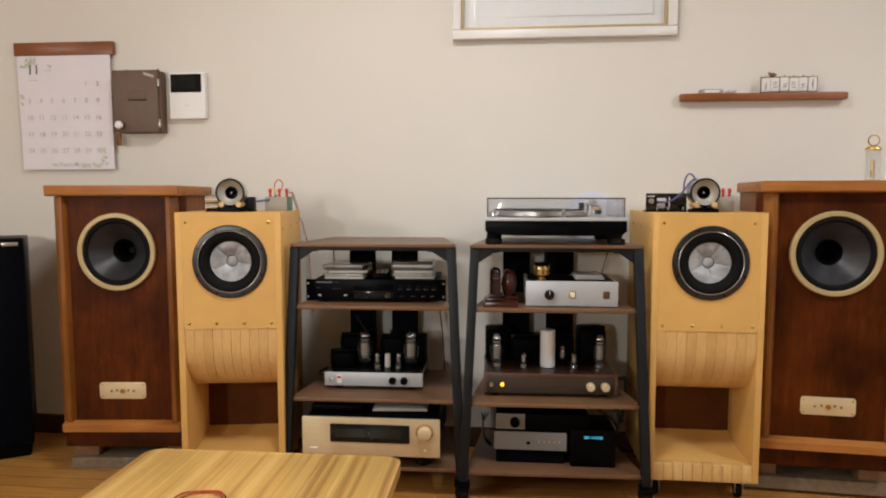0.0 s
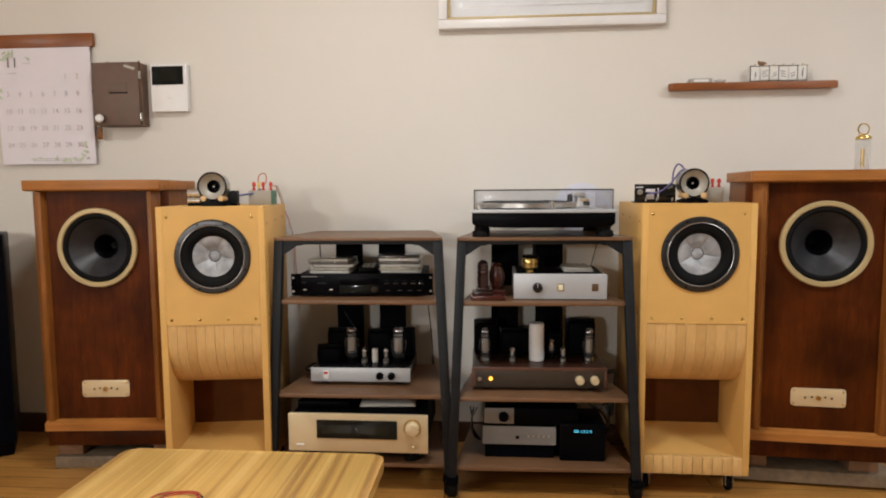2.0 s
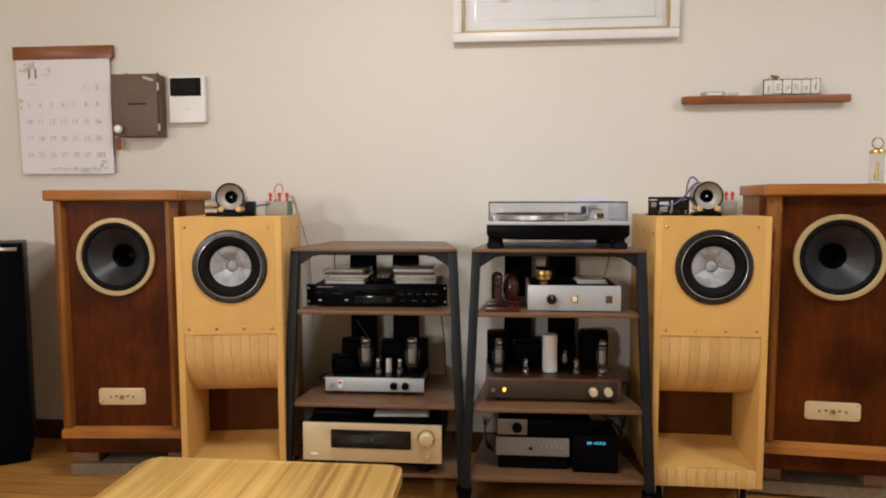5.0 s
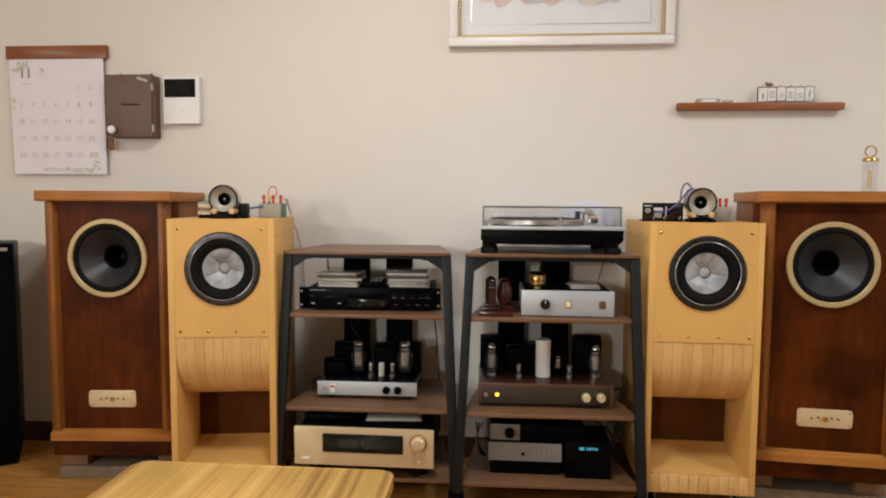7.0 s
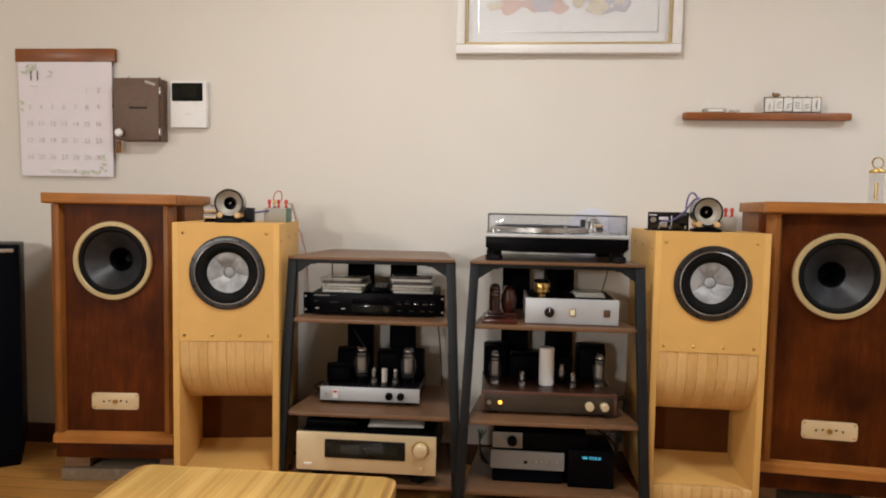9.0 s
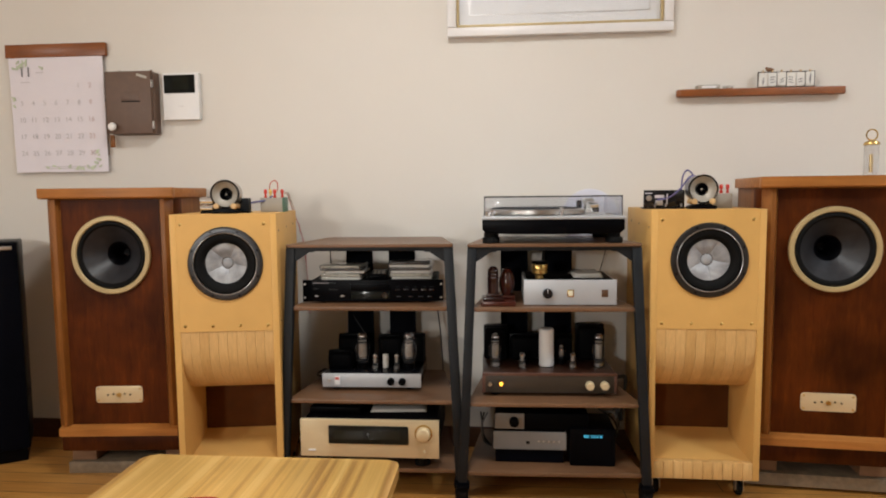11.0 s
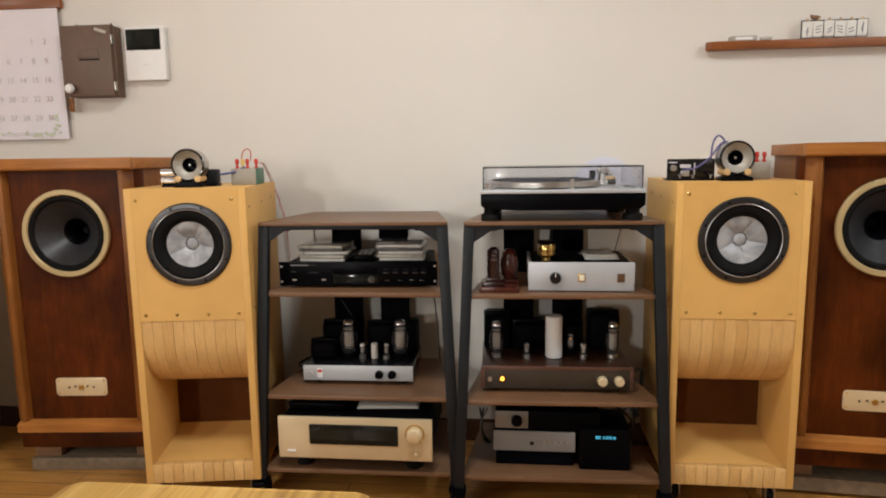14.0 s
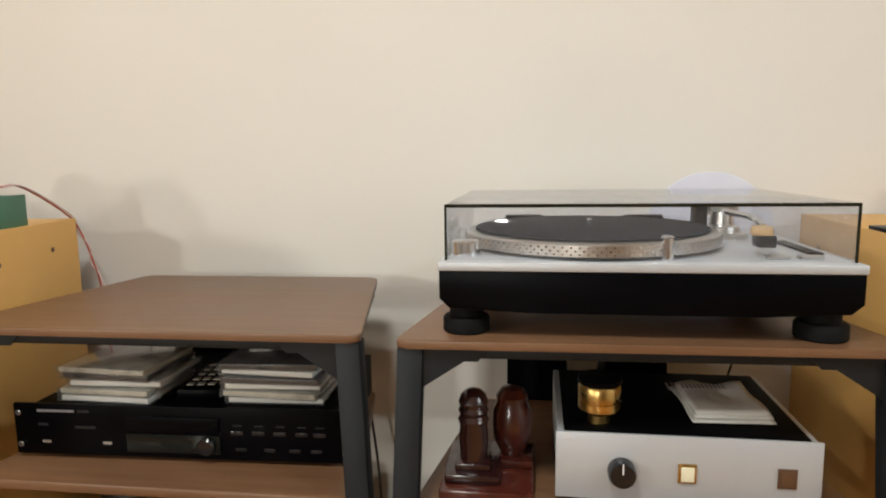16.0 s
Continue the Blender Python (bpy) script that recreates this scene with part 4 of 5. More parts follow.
def valve(parent, x, y, z, r, h, name="valve", glow_in=False, base_h=0.02, base_mat="black"):
    """A vacuum tube: base, glass bulb with a domed top, inner plates."""
    bm = bmesh.new()
    add_rod(bm, r * 0.72, base_h, (x, y, z), "z", 24, 0.002)
    v = part(name, bm, M[base_mat], parent, "vacuum tube in its socket")
    zb = z + base_h + 0.0003
    hh = h - base_h
    bm = bmesh.new()
    add_lathe(bm, [(r * 0.62, 0), (r * 0.74, hh * 0.08), (r * 0.97, hh * 0.34), (r, hh * 0.44), (r * 0.93, hh * 0.54), (r * 0.66, hh * 0.66), (r * 0.6, hh * 0.76), (r * 0.6, hh * 0.92), (r * 0.4, hh * 0.99), (0, hh)], (x, y, zb), "z", 28)
    g = part("bulb", bm, M["tube_glass"], v, "clear glass bulb")
    g.visible_shadow = False
    bm = bmesh.new()
    add_lathe(bm, [(0, hh * 0.2), (r * 0.5, hh * 0.2), (r * 0.5, hh * 0.62), (0, hh * 0.62)], (x, y, zb), "z", 8)
    add_lathe(bm, [(0, hh * 0.7), (r * 0.52, hh * 0.7), (r * 0.52, hh * 0.715), (0, hh * 0.715)], (x, y, zb), "z", 16)
    add_lathe(bm, [(0, hh * 0.14), (r * 0.46, hh * 0.14), (r * 0.46, hh * 0.155), (0, hh * 0.155)], (x, y, zb), "z", 16)
    part("electrodes", bm, M["grey_box"], v, "grey metal plates")
    bm = bmesh.new()
    add_lathe(bm, [(r * 0.60, hh * 0.85), (r * 0.57, hh * 0.9), (r * 0.36, hh * 0.962), (0, hh * 0.972)], (x, y, zb), "z", 20)
    part("getter", bm, M["chrome"], v, "silvery getter flash")
    if glow_in:
        rod_part("heater", r * 0.10, hh * 0.08, (x, y - r * 0.3, zb + hh * 0.62), "z", M["filament"], v, "glowing heater", 8, 0.0005)


def small_valve(parent, x, y, z, r, h, mat="tube_glass"):
    bm = bmesh.new()
    add_rod(bm, r * 1.15, 0.012, (x, y, z), "z", 20, 0.001)
    v = part("small_valve", bm, M["steel"], parent, "small vacuum tube")
    bm = bmesh.new()
    add_lathe(bm, [(r * 0.95, 0.0122), (r, 0.02), (r, h * 0.85), (r * 0.7, h * 0.94), (r * 0.25, h * 0.97), (r * 0.18, h), (0, h)], (x, y, z), "z", 20)
    g = part("bulb", bm, M[mat], v)
    if mat == "tube_glass":
        g.visible_shadow = False
        rod_part("electrodes", r * 0.55, h * 0.42, (x, y, z + 0.02), "z", M["grey_box"], v, "", 12, 0.0005)
        bm = bmesh.new()
        add_lathe(bm, [(r * 0.9, h * 0.74), (r * 0.93, h * 0.84), (r * 0.64, h * 0.925), (r * 0.2, h * 0.955), (0, h * 0.955)], (x, y, z), "z", 18)
        part("getter", bm, M["chrome"], v, "silvery getter flash")


def transformer(parent, x0, x1, y0, y1, z0, z1, mat="black_metal"):
    bm = bmesh.new()
    add_box(bm, x0, x1, y0, y1, z0, z1, 0.012, 3)
    tr = part("transformer", bm, M[mat], parent, "black transformer cover")
    box_part("lamination", (x0 - 0.003, x1 + 0.003, y0 + (y1 - y0) * 0.38, y0 + (y1 - y0) * 0.62, z0 + 0.0005, z1 + 0.003), M["black"], tr, "", 0.001)
    return tr


def knob(parent, x, y, z, r, h, mat, name="knob"):
    lathe_part(name, [(0, 0.0), (r, 0.0), (r, h * 0.72), (r * 0.9, h * 0.93), (r * 0.78, h), (0, h)], (x, y, z), "-y", M[mat], parent, "", 28)


def silver_valve_amp(m):
    t = thing("valve_amplifier", m, "small silver valve amplifier with glass tubes and black transformers", "amplifier")
    box_part("chassis", (-0.171, 0.171, 0.004, 0.24, 0.016, 0.060), M["black_gloss"], t, "glossy black body", 0.002)
    box_part("front_panel", (-0.173, 0.173, 0.0, 0.0037, 0.014, 0.062), M["silver"], t, "brushed silver panel", 0.001)
    knob(t, 0.068, -0.0003, 0.036, 0.0125, 0.016, "black")
    knob(t, 0.108, -0.0003, 0.036, 0.0125, 0.016, "black")
    rod_part("jack", 0.006, 0.005, (-0.149, -0.0003, 0.037), "-y", M["steel"], t)
    box_part("power_switch", (-0.128, -0.110, -0.006, -0.0003, 0.024, 0.052), M["white"], t, "white rocker with a red mark", 0.001)
    box_part("red_mark", (-0.126, -0.112, -0.0066, -0.0061, 0.042, 0.050), M["red_plastic"], t, "", 0)
    valve(t, -0.045, 0.085, 0.0605, 0.029, 0.130)
    valve(t, 0.122, 0.085, 0.0605, 0.029, 0.130)
    small_valve(t, 0.0, 0.08, 0.0605, 0.0095, 0.055)
    rod_part("capacitor", 0.0105, 0.05, (0.038, 0.085, 0.0605), "z", M["white_paper"], t, "pale capacitor can", 20, 0.002)
    small_valve(t, 0.078, 0.08, 0.0605, 0.0095, 0.055)
    transformer(t, -0.168, -0.085, 0.06, 0.14, 0.0605, 0.118)
    transformer(t, -0.150, -0.062, 0.148, 0.236, 0.0605, 0.158)
    transformer(t, 0.0, 0.085, 0.15, 0.235, 0.0605, 0.155)
    transformer(t, 0.10, 0.168, 0.15, 0.235, 0.0605, 0.16)
    feet(t, -0.17, 0.17, 0.0, 0.24, 0.0158)
    return t


silver_valve_amp(pose(-0.2965, 2.314, 0.3332, 0, 0, 1))


def brown_valve_amp(m):
    t = thing("valve_amplifier", m, "wide brown wooden valve amplifier with a white capacitor can", "amplifier")
    box_part("chassis", (-0.222, 0.222, 0.008, 0.28, 0.014, 0.078), M["amp_wood"], t, "polished dark wood body", 0.003)
    box_part("front_panel", (-0.224, 0.224, 0.0, 0.0077, 0.012, 0.080), M["amp_panel"], t, "bronze-brown front panel", 0.002)
    for dims in ((-0.2245, 0.2245, -0.0018, 0.0074, 0.0705, 0.0806), (-0.2245, -0.214, -0.0018, 0.0074, 0.012, 0.0703), (0.214, 0.2245, -0.0018, 0.0074, 0.012, 0.0703)):
        box_part("front_trim", dims, M["amp_trim"], t, "reddish wooden edge round the panel", 0.0012)
    knob(t, 0.133, -0.0003, 0.040, 0.0145, 0.02, "gold_panel")
    knob(t, 0.182, -0.0003, 0.040, 0.0145, 0.02, "gold_panel")
    knob(t, -0.198, -0.0003, 0.042, 0.007, 0.010, "steel", "toggle")
    lathe_part("pilot_lamp", [(0, 0), (0.0065, 0), (0.0055, 0.005), (0, 0.007)], (-0.161, -0.0003, 0.042), "-y", M["amber"], t, "lit amber lamp", 16)
    rod_part("capacitor", 0.026, 0.132, (0.0, 0.105, 0.0785), "z", M["white"], t, "white capacitor can", 36, 0.003)
    valve(t, -0.178, 0.10, 0.0785, 0.023, 0.115, base_mat="steel", base_h=0.014)
    valve(t, 0.180, 0.10, 0.0785, 0.023, 0.115, base_mat="steel", base_h=0.014)
    small_valve(t, -0.085, 0.09, 0.0785, 0.010, 0.052)
    small_valve(t, 0.09, 0.09, 0.0785, 0.010, 0.052)
    transformer(t, -0.215, -0.135, 0.17, 0.275, 0.0785, 0.195)
    transformer(t, -0.12, 0.02, 0.17, 0.275, 0.0785, 0.165)
    transformer(t, 0.035, 0.10, 0.17, 0.275, 0.0785, 0.165)
    transformer(t, 0.12, 0.215, 0.17, 0.275, 0.0785, 0.20)
    valve(t, 0.055, 0.13, 0.0785, 0.014, 0.07, glow_in=True)
    feet(t, -0.22, 0.22, 0.0, 0.28, 0.0138)
    return t


brown_valve_amp(pose(0.313, 2.285, 0.3332, 0, 0, 1.5))


def gold_amp(m):
    t = thing("integrated_amplifier", m, "champagne-gold amplifier with a dark display window", "amplifier")
    box_part("case", (-0.222, 0.222, 0.014, 0.38, 0.045, 0.168), M["black_metal"], t, "black metal case", 0.003)
    box_part("front_panel", (-0.2325, 0.2325, 0.0, 0.0137, 0.042, 0.170), M["gold_panel"], t, "champagne-gold front", 0.003)
    bm = bmesh.new()
    add_prism(bm, rounded(rect(-0.136, 0.132, 0.088, 0.150), 0.004, 3), 0.0004, 0.0028, UPRIGHT, 0.0005)
    w = part("display_window", bm, M["screen"], t, "dark display glass")
    box_part("meter", (-0.118, -0.02, -0.0033, -0.0029, 0.104, 0.134), M["screen_grey"], w, "unlit grey meter", 0)
    box_part("meter", (0.0, 0.105, -0.0033, -0.0029, 0.104, 0.134), M["screen_grey"], w, "unlit grey meter", 0)
    lathe_part("volume_ring", [(0.024, 0), (0.029, 0), (0.029, 0.002), (0.024, 0.002), (0.024, 0)], (0.182, -0.0003, 0.128), "-y", M["brass"], t, "bright ring round the knob", 40)
    knob(t, 0.182, -0.0006, 0.128, 0.0235, 0.024, "gold_panel", "volume_knob")
    rod_part("balance_knob", 0.005, 0.012, (0.184, -0.0003, 0.066), "-y", M["gold_panel"], t)
    box_part("power_button", (-0.205, -0.18, -0.004, -0.0003, 0.062, 0.068), M["white"], t, "", 0.001)
    bm = bmesh.new()
    for k in range(14):
        add_box(bm, -0.15 + 0.022 * k, -0.138 + 0.022 * k, 0.12, 0.33, 0.1683, 0.1695)
    part("vent_bars", bm, M["black"], t)
    feet(t, -0.21, 0.21, 0.02, 0.38, 0.0448, 0.026)
    return t


gold_amp(pose(-0.2845, 2.195, 0.1032))
t = thing("papers", pose(-0.205, 2.32, 0.2732, 0, 0, 4), "white folded papers lying on the gold amplifier", "papers")
for k in range(3):
    box_part("sheet", (-0.09 + 0.006 * k, 0.10 - 0.004 * k, -0.045, 0.055, 0.0004 + 0.0032 * k, 0.0034 + 0.0032 * k), M["white_paper"], t, "", 0.0004)
t = thing("black_box", pose(-0.425, 2.35, 0.2732), "flat black box lying on the gold amplifier", "box")
box_part("shell", (-0.075, 0.10, -0.10, 0.10, 0.0, 0.022), M["black"], t, "", 0.003)


def silver_preamp(m):
    t = thing("control_amplifier", m, "plain silver amplifier with one black knob and two small keys", "amplifier")
    box_part("case", (-0.148, 0.148, 0.004, 0.24, 0.006, 0.083), M["silver"], t, "silver sheet-metal body", 0.0015)
    box_part("top_cover", (-0.14, 0.14, 0.01, 0.235, 0.0832, 0.0848), M["black_metal"], t, "dark perforated top", 0.0005)
    box_part("front_panel", (-0.150, 0.150, 0.0, 0.0037, 0.003, 0.086), M["silver"], t, "plain silver front", 0.001)
    lathe_part("knob", [(0, 0), (0.0165, 0), (0.0165, 0.012), (0.0145, 0.017), (0, 0.017)], (-0.073, -0.0003, 0.041), "-y", M["black_gloss"], t, "black volume knob", 36)
    box_part("knob_line", (-0.0738, -0.0722, -0.0182, -0.0175, 0.044, 0.057), M["white"], t, "", 0)
    for x, mat in ((0.002, "ivory_key"), (0.112, "brown_key")):
        bm = bmesh.new()
        add_prism(bm, rect(x - 0.0105, x + 0.0105, 0.0295, 0.0535), 0.0003, 0.002, UPRIGHT, 0.0005)
        bez = part("key_bezel", bm, M["brass"] if mat == "ivory_key" else M["brown_key"], t)
        box_part("key", (x - 0.0075, x + 0.0075, -0.0045, -0.0022, 0.0325, 0.0505), M[mat], bez, "", 0.001)
    box_part("mark", (-0.142, -0.128, -0.0006, -0.0002, 0.0775, 0.0795), M["ink"], t, "", 0)
    bm = bmesh.new()
    for k in range(12):
        add_box(bm, 0.01 + 0.008 * k, 0.013 + 0.008 * k, 0.16, 0.19, 0.0849, 0.0856)
    part("vent_bars", bm, M["grey_box"], t)
    feet(t, -0.14, 0.14, 0.0, 0.24, 0.0058, 0.012)
    return t


silver_preamp(pose(0.377, 2.264, 0.6452))
t = thing("brass_weight", pose(0.281, 2.305, 0.7302), "turned brass record weight with rings", "weight")
lathe_part("body", [(0, 0), (0.014, 0), (0.014, 0.010), (0.018, 0.014), (0.026, 0.018), (0.026, 0.028), (0.0245, 0.029), (0.0245, 0.031), (0.026, 0.032), (0.026, 0.046), (0.024, 0.049), (0, 0.05)], (0, 0, 0), "z", M["brass"], t, "", 40)
lathe_part("cap", [(0, 0.0502), (0.0262, 0.0502), (0.0272, 0.052), (0.0272, 0.056), (0.025, 0.058), (0, 0.058)], (0, 0, 0), "z", M["black"], t, "black top", 36)
t = thing("folded_cloth", pose(0.439, 2.365, 0.7312, 0, 0, 3), "folded pale cloth lying on the silver amplifier", "cloth")
for k in range(3):
    bm = bmesh.new()
    gx, gy = 14, 10
    grid = []
    for i in range(gx + 1):
        for j in range(gy + 1):
            u, v = i / gx - 0.5, j / gy - 0.5
            z = 0.003 + 0.0048 * k + 0.003 * math.sin(9 * u + 2 * k) * (0.5 + v) + 0.002 * math.cos(7 * v + k)
            grid.append(bm.verts.new((u * (0.098 - 0.005 * k), v * (0.115 - 0.004 * k), max(0.0004, z))))
    for i in range(gx):
        for j in range(gy):
            a = i * (gy + 1) + j
            bm.faces.new((grid[a], grid[a + 1], grid[a + gy + 2], grid[a + gy + 1]))
    ob = part("fold", bm, M["white_paper"], t)
    sol = ob.modifiers.new("thick", "SOLIDIFY")
    sol.thickness = 0.0022
bm = bmesh.new()
for k in range(11):
    add_box(bm, -0.042 + 0.0052 * k, -0.0395 + 0.0052 * k, 0.016, 0.030, 0.0185, 0.0192)
part("printed_bars", bm, M["ink_dark"], t, "short dark printed bars")

# carved figures on the shelf
t = thing("carving_stand", pose(0.143, 2.30, 0.6452), "low polished red-brown wooden stand under two carvings", "stand")
box_part("board", (-0.056, 0.058, -0.06, 0.085, 0.0, 0.0155), M["carved_red"], t, "", 0.003)
t = thing("carved_figure", pose(0.126, 2.285, 0.661), "dark polished wooden carving on a red-brown base", "carving")
bm = bmesh.new()
add_box(bm, -0.034, 0.034, -0.03, 0.03, 0.0, 0.012, 0.003)
add_box(bm, -0.022, 0.022, -0.02, 0.02, 0.012, 0.022, 0.002)
add_lathe(bm, [(0, 0.021), (0.017, 0.021), (0.0185, 0.05), (0.017, 0.066), (0.0195, 0.073), (0.0165, 0.079), (0.0190, 0.085), (0.0165, 0.090), (0.0185, 0.096), (0.0155, 0.105), (0.009, 0.111), (0, 0.113)], (0, 0, 0), "z", 28)
part("carving", bm, M["carved"], t)
t = thing("carved_figure", pose(0.172, 2.332, 0.661), "rounded red wooden carving on a low base", "carving")
bm = bmesh.new()
add_box(bm, -0.028, 0.028, -0.028, 0.028, 0.0, 0.01, 0.003)
add_lathe(bm, [(0, 0.01), (0.015, 0.01), (0.024, 0.03), (0.027, 0.05), (0.025, 0.07), (0.020, 0.08), (0.021, 0.088), (0.014, 0.098), (0, 0.102)], (0, 0, 0), "z", 28)
part("carving", bm, M["carved_red"], t)


# small units on the lowest shelf
t = thing("switch_box", pose(0.232, 2.274, 0.2205), "black box with a pale face greyed for shade and one black knob", "switch box")
box_part("case", (-0.10, 0.21, 0.004, 0.16, 0.001, 0.056), M["black_metal"], t, "", 0.002)
box_part("face", (-0.102, -0.003, 0.0, 0.0037, 0.003, 0.056), M["shaded_face"], t, "pale face plate, greyed for shade", 0.001)
knob(t, -0.037, -0.0003, 0.029, 0.0165, 0.018, "black")
t = thing("small_receiver", pose(0.247, 2.274, 0.1525), "low silver-fronted unit on the lowest shelf", "receiver")
box_part("case", (-0.12, 0.12, 0.004, 0.18, 0.004, 0.066), M["black_metal"], t, "", 0.002)
bm = bmesh.new()
add_prism(bm, rounded(rect(-0.122, 0.122, 0.0, 0.062), 0.003, 3), -0.004, 0.0, UPRIGHT, 0.0008)
part("face", bm, M["shaded_face"], t, "silver front, greyed for shade")
box_part("dark_window", (-0.012, 0.0, -0.0008, -0.0002, 0.02, 0.03), M["black"], t, "", 0)
for k in range(5):
    rod_part("jack", 0.003, 0.002, (0.03 + 0.017 * k, -0.0001, 0.03), "-y", M["steel"], t, "", 12, 0.0004)
t = thing("wooden_riser", pose(0.247, 2.286, 0.1032), "dark block under the silver-fronted unit", "riser")
box_part("block", (-0.115, 0.115, 0.0, 0.16, 0.0, 0.049), M["black_panel"], t, "", 0.002)
t = thing("digital_player", pose(0.452, 2.266, 0.1032), "black player with a lit cyan display", "player")
bm = bmesh.new()
add_prism(bm, rounded(rect(-0.072, 0.078, 0.0, 0.128), 0.008, 3), -0.16, 0.0, UPRIGHT, 0.003)
part("case", bm, M["black"], t)
bm = bmesh.new()
for x0, x1 in ((-0.026, -0.010), (-0.003, 0.002), (0.005, 0.012), (0.015, 0.022), (0.026, 0.034)):
    add_box(bm, x0, x1, -0.0008, -0.0003, 0.1035, 0.106)
    add_box(bm, x0, x1, -0.0008, -0.0003, 0.0985, 0.101)
part("display_bars", bm, M["cyan"], t, "lit cyan characters")


# ---- things on the horn speakers ----
def tweeter(m):
    t = thing("horn_tweeter", m, "round silver tweeter on a black cradle", "tweeter", "tweeters")
    c = (0, 0, 0.064)
    bm = bmesh.new()
    add_lathe(bm, [(0.047, 0.0), (0.0475, -0.006), (0.046, -0.009), (0.046, -0.05), (0.043, -0.06), (0.032, -0.068), (0, -0.07)], c, "-y", 48)
    part("body", bm, M["steel"], t, "brushed silver shell")
    bm = bmesh.new()
    add_lathe(bm, [(0.047, 0.0003), (0.0472, 0.004), (0.044, 0.0065), (0.0415, 0.0055), (0.0415, 0.0003)], c, "-y", 48)
    part("rim", bm, M["black_gloss"], t, "black rim")
    lathe_part("flare", [(0.0418, 0.004), (0.038, -0.003), (0.030, -0.011), (0.021, -0.016)], c, "-y", M["grey_box"], t, "pale flared mouth", 48)
    lathe_part("throat", [(0.0213, -0.0158), (0.0165, -0.024), (0.012, -0.034), (0, -0.035)], c, "-y", M["black"], t, "black throat", 32)
    lathe_part("bullet", [(0.006, -0.034), (0.0058, -0.018), (0.003, -0.013), (0, -0.0115)], c, "-y", M["chrome"], t, "bright bullet", 24)
    bm = bmesh.new()
    add_prism(bm, rounded([(-0.042, 0.0), (0.042, 0.0), (0.042, 0.010), (0.026, 0.0135), (0.02, 0.0165), (-0.02, 0.0165), (-0.026, 0.0135), (-0.042, 0.010)], 0.003, 2), -0.05, 0.012, UPRIGHT, 0.001)
    part("cradle", bm, M["black"], t)
    for s in (-1, 1):
        rod_part("peg", 0.0095, 0.065, (s * 0.028, -0.014, 0.0245), "y", M["light_wood"], t, "light wooden peg", 18, 0.002)
    return t


tweeter(pose(-0.753, 2.215, 0.957, 0, 0, 10))
tweeter(pose(0.802, 2.300, 0.957, 0, 0, -2))

t = thing("crossover_unit", pose(-0.788, 2.27, 0.957, 0, 0, 12), "black crossover block with silver capacitors", "crossover")
box_part("board", (-0.066, 0.09, -0.026, 0.05, 0.0, 0.006), M["black"], t, "", 0.001)
box_part("coil_box", (0.05, 0.089, 0.0, 0.045, 0.0063, 0.05), M["rack_steel"], t, "", 0.003)
box_part("stand", (-0.055, 0.045, 0.022, 0.045, 0.0063, 0.056), M["black"], t, "", 0.002)
for z in (0.018, 0.042):
    rod_part("capacitor", 0.0118, 0.042, (-0.068, -0.0125, z), "x", M["chrome"], t, "silver capacitor", 20, 0.001)
t = thing("crossover_unit", pose(0.697, 2.385, 0.957, 0, 0, -3), "open black crossover circuit with terminals", "crossover")
box_part("base", (-0.066, 0.066, -0.03, 0.045, 0.0, 0.005), M["black"], t, "", 0.001)
box_part("back_board", (-0.066, 0.066, -0.02, -0.016, 0.0053, 0.062), M["black_gloss"], t, "", 0.0008)
bm = bmesh.new()
add_box(bm, -0.062, -0.038, -0.0205, -0.0202, 0.05, 0.054)
add_box(bm, -0.03, 0.0, -0.0205, -0.0202, 0.036, 0.046)
add_box(bm, -0.028, -0.004, -0.0205, -0.0202, 0.012, 0.028)
add_box(bm, 0.008, 0.012, -0.0205, -0.0202, 0.01, 0.05)
part("prints", bm, M["ink"], t, "pale printed marks")
for x, z, r in ((-0.05, 0.036, 0.009), (-0.02, 0.02, 0.007)):
    rod_part("terminal", r, 0.014, (x, -0.0203, z), "-y", M["steel"], t, "", 18, 0.001)
for x in (-0.03, 0.005, 0.055):
    rod_part("nut", 0.005, 0.012, (x, -0.026, 0.0053), "z", M["chrome"], t, "", 10, 0.001)


def clip_box(m, green):
    t = thing("terminal_box", m, "small grey and green box with red terminals" if green else "small grey terminal box with a red terminal", "terminal box", "terminal boxes")
    box_part("case", (-0.036, 0.040, -0.026, 0.026, 0.0, 0.05), M["grey_box"], t, "grey metal case", 0.002)
    if green:
        box_part("green_cover", (0.0402, 0.0432, -0.026, 0.075, 0.0, 0.051), M["green_box"], t, "green painted side", 0.001)
        box_part("green_body", (-0.036, 0.040, 0.0262, 0.075, 0.0, 0.05), M["green_box"], t, "", 0.002)
    for k, (x, y, mat) in enumerate(((-0.022, 0.0, "red_plastic"), (-0.006, 0.006, "yellow_plastic"), (0.010, 0.0, "red_plastic"), (0.034, 0.012, "red_plastic"))):
        bm = bmesh.new()
        add_lathe(bm, [(0, 0), (0.0055, 0), (0.0055, 0.006), (0.0035, 0.008), (0.0035, 0.014), (0.006, 0.016), (0.006, 0.026), (0.004, 0.029), (0, 0.03)], (x, y, 0.0503), "z", 16)
        part("terminal", bm, M[mat], t)
    return t


clip_box(pose(-0.655, 2.385, 0.957, 0, 0, 9), True)
clip_box(pose(0.888, 2.42, 0.957, 0, 0, -3), False)


def cable(name, points, r, mat, label):
    bm = bmesh.new()
    add_tube(bm, points, r, 8, 6)
    return tagged(new(name, mesh_from(name, bm, M[mat])), label, "cable")


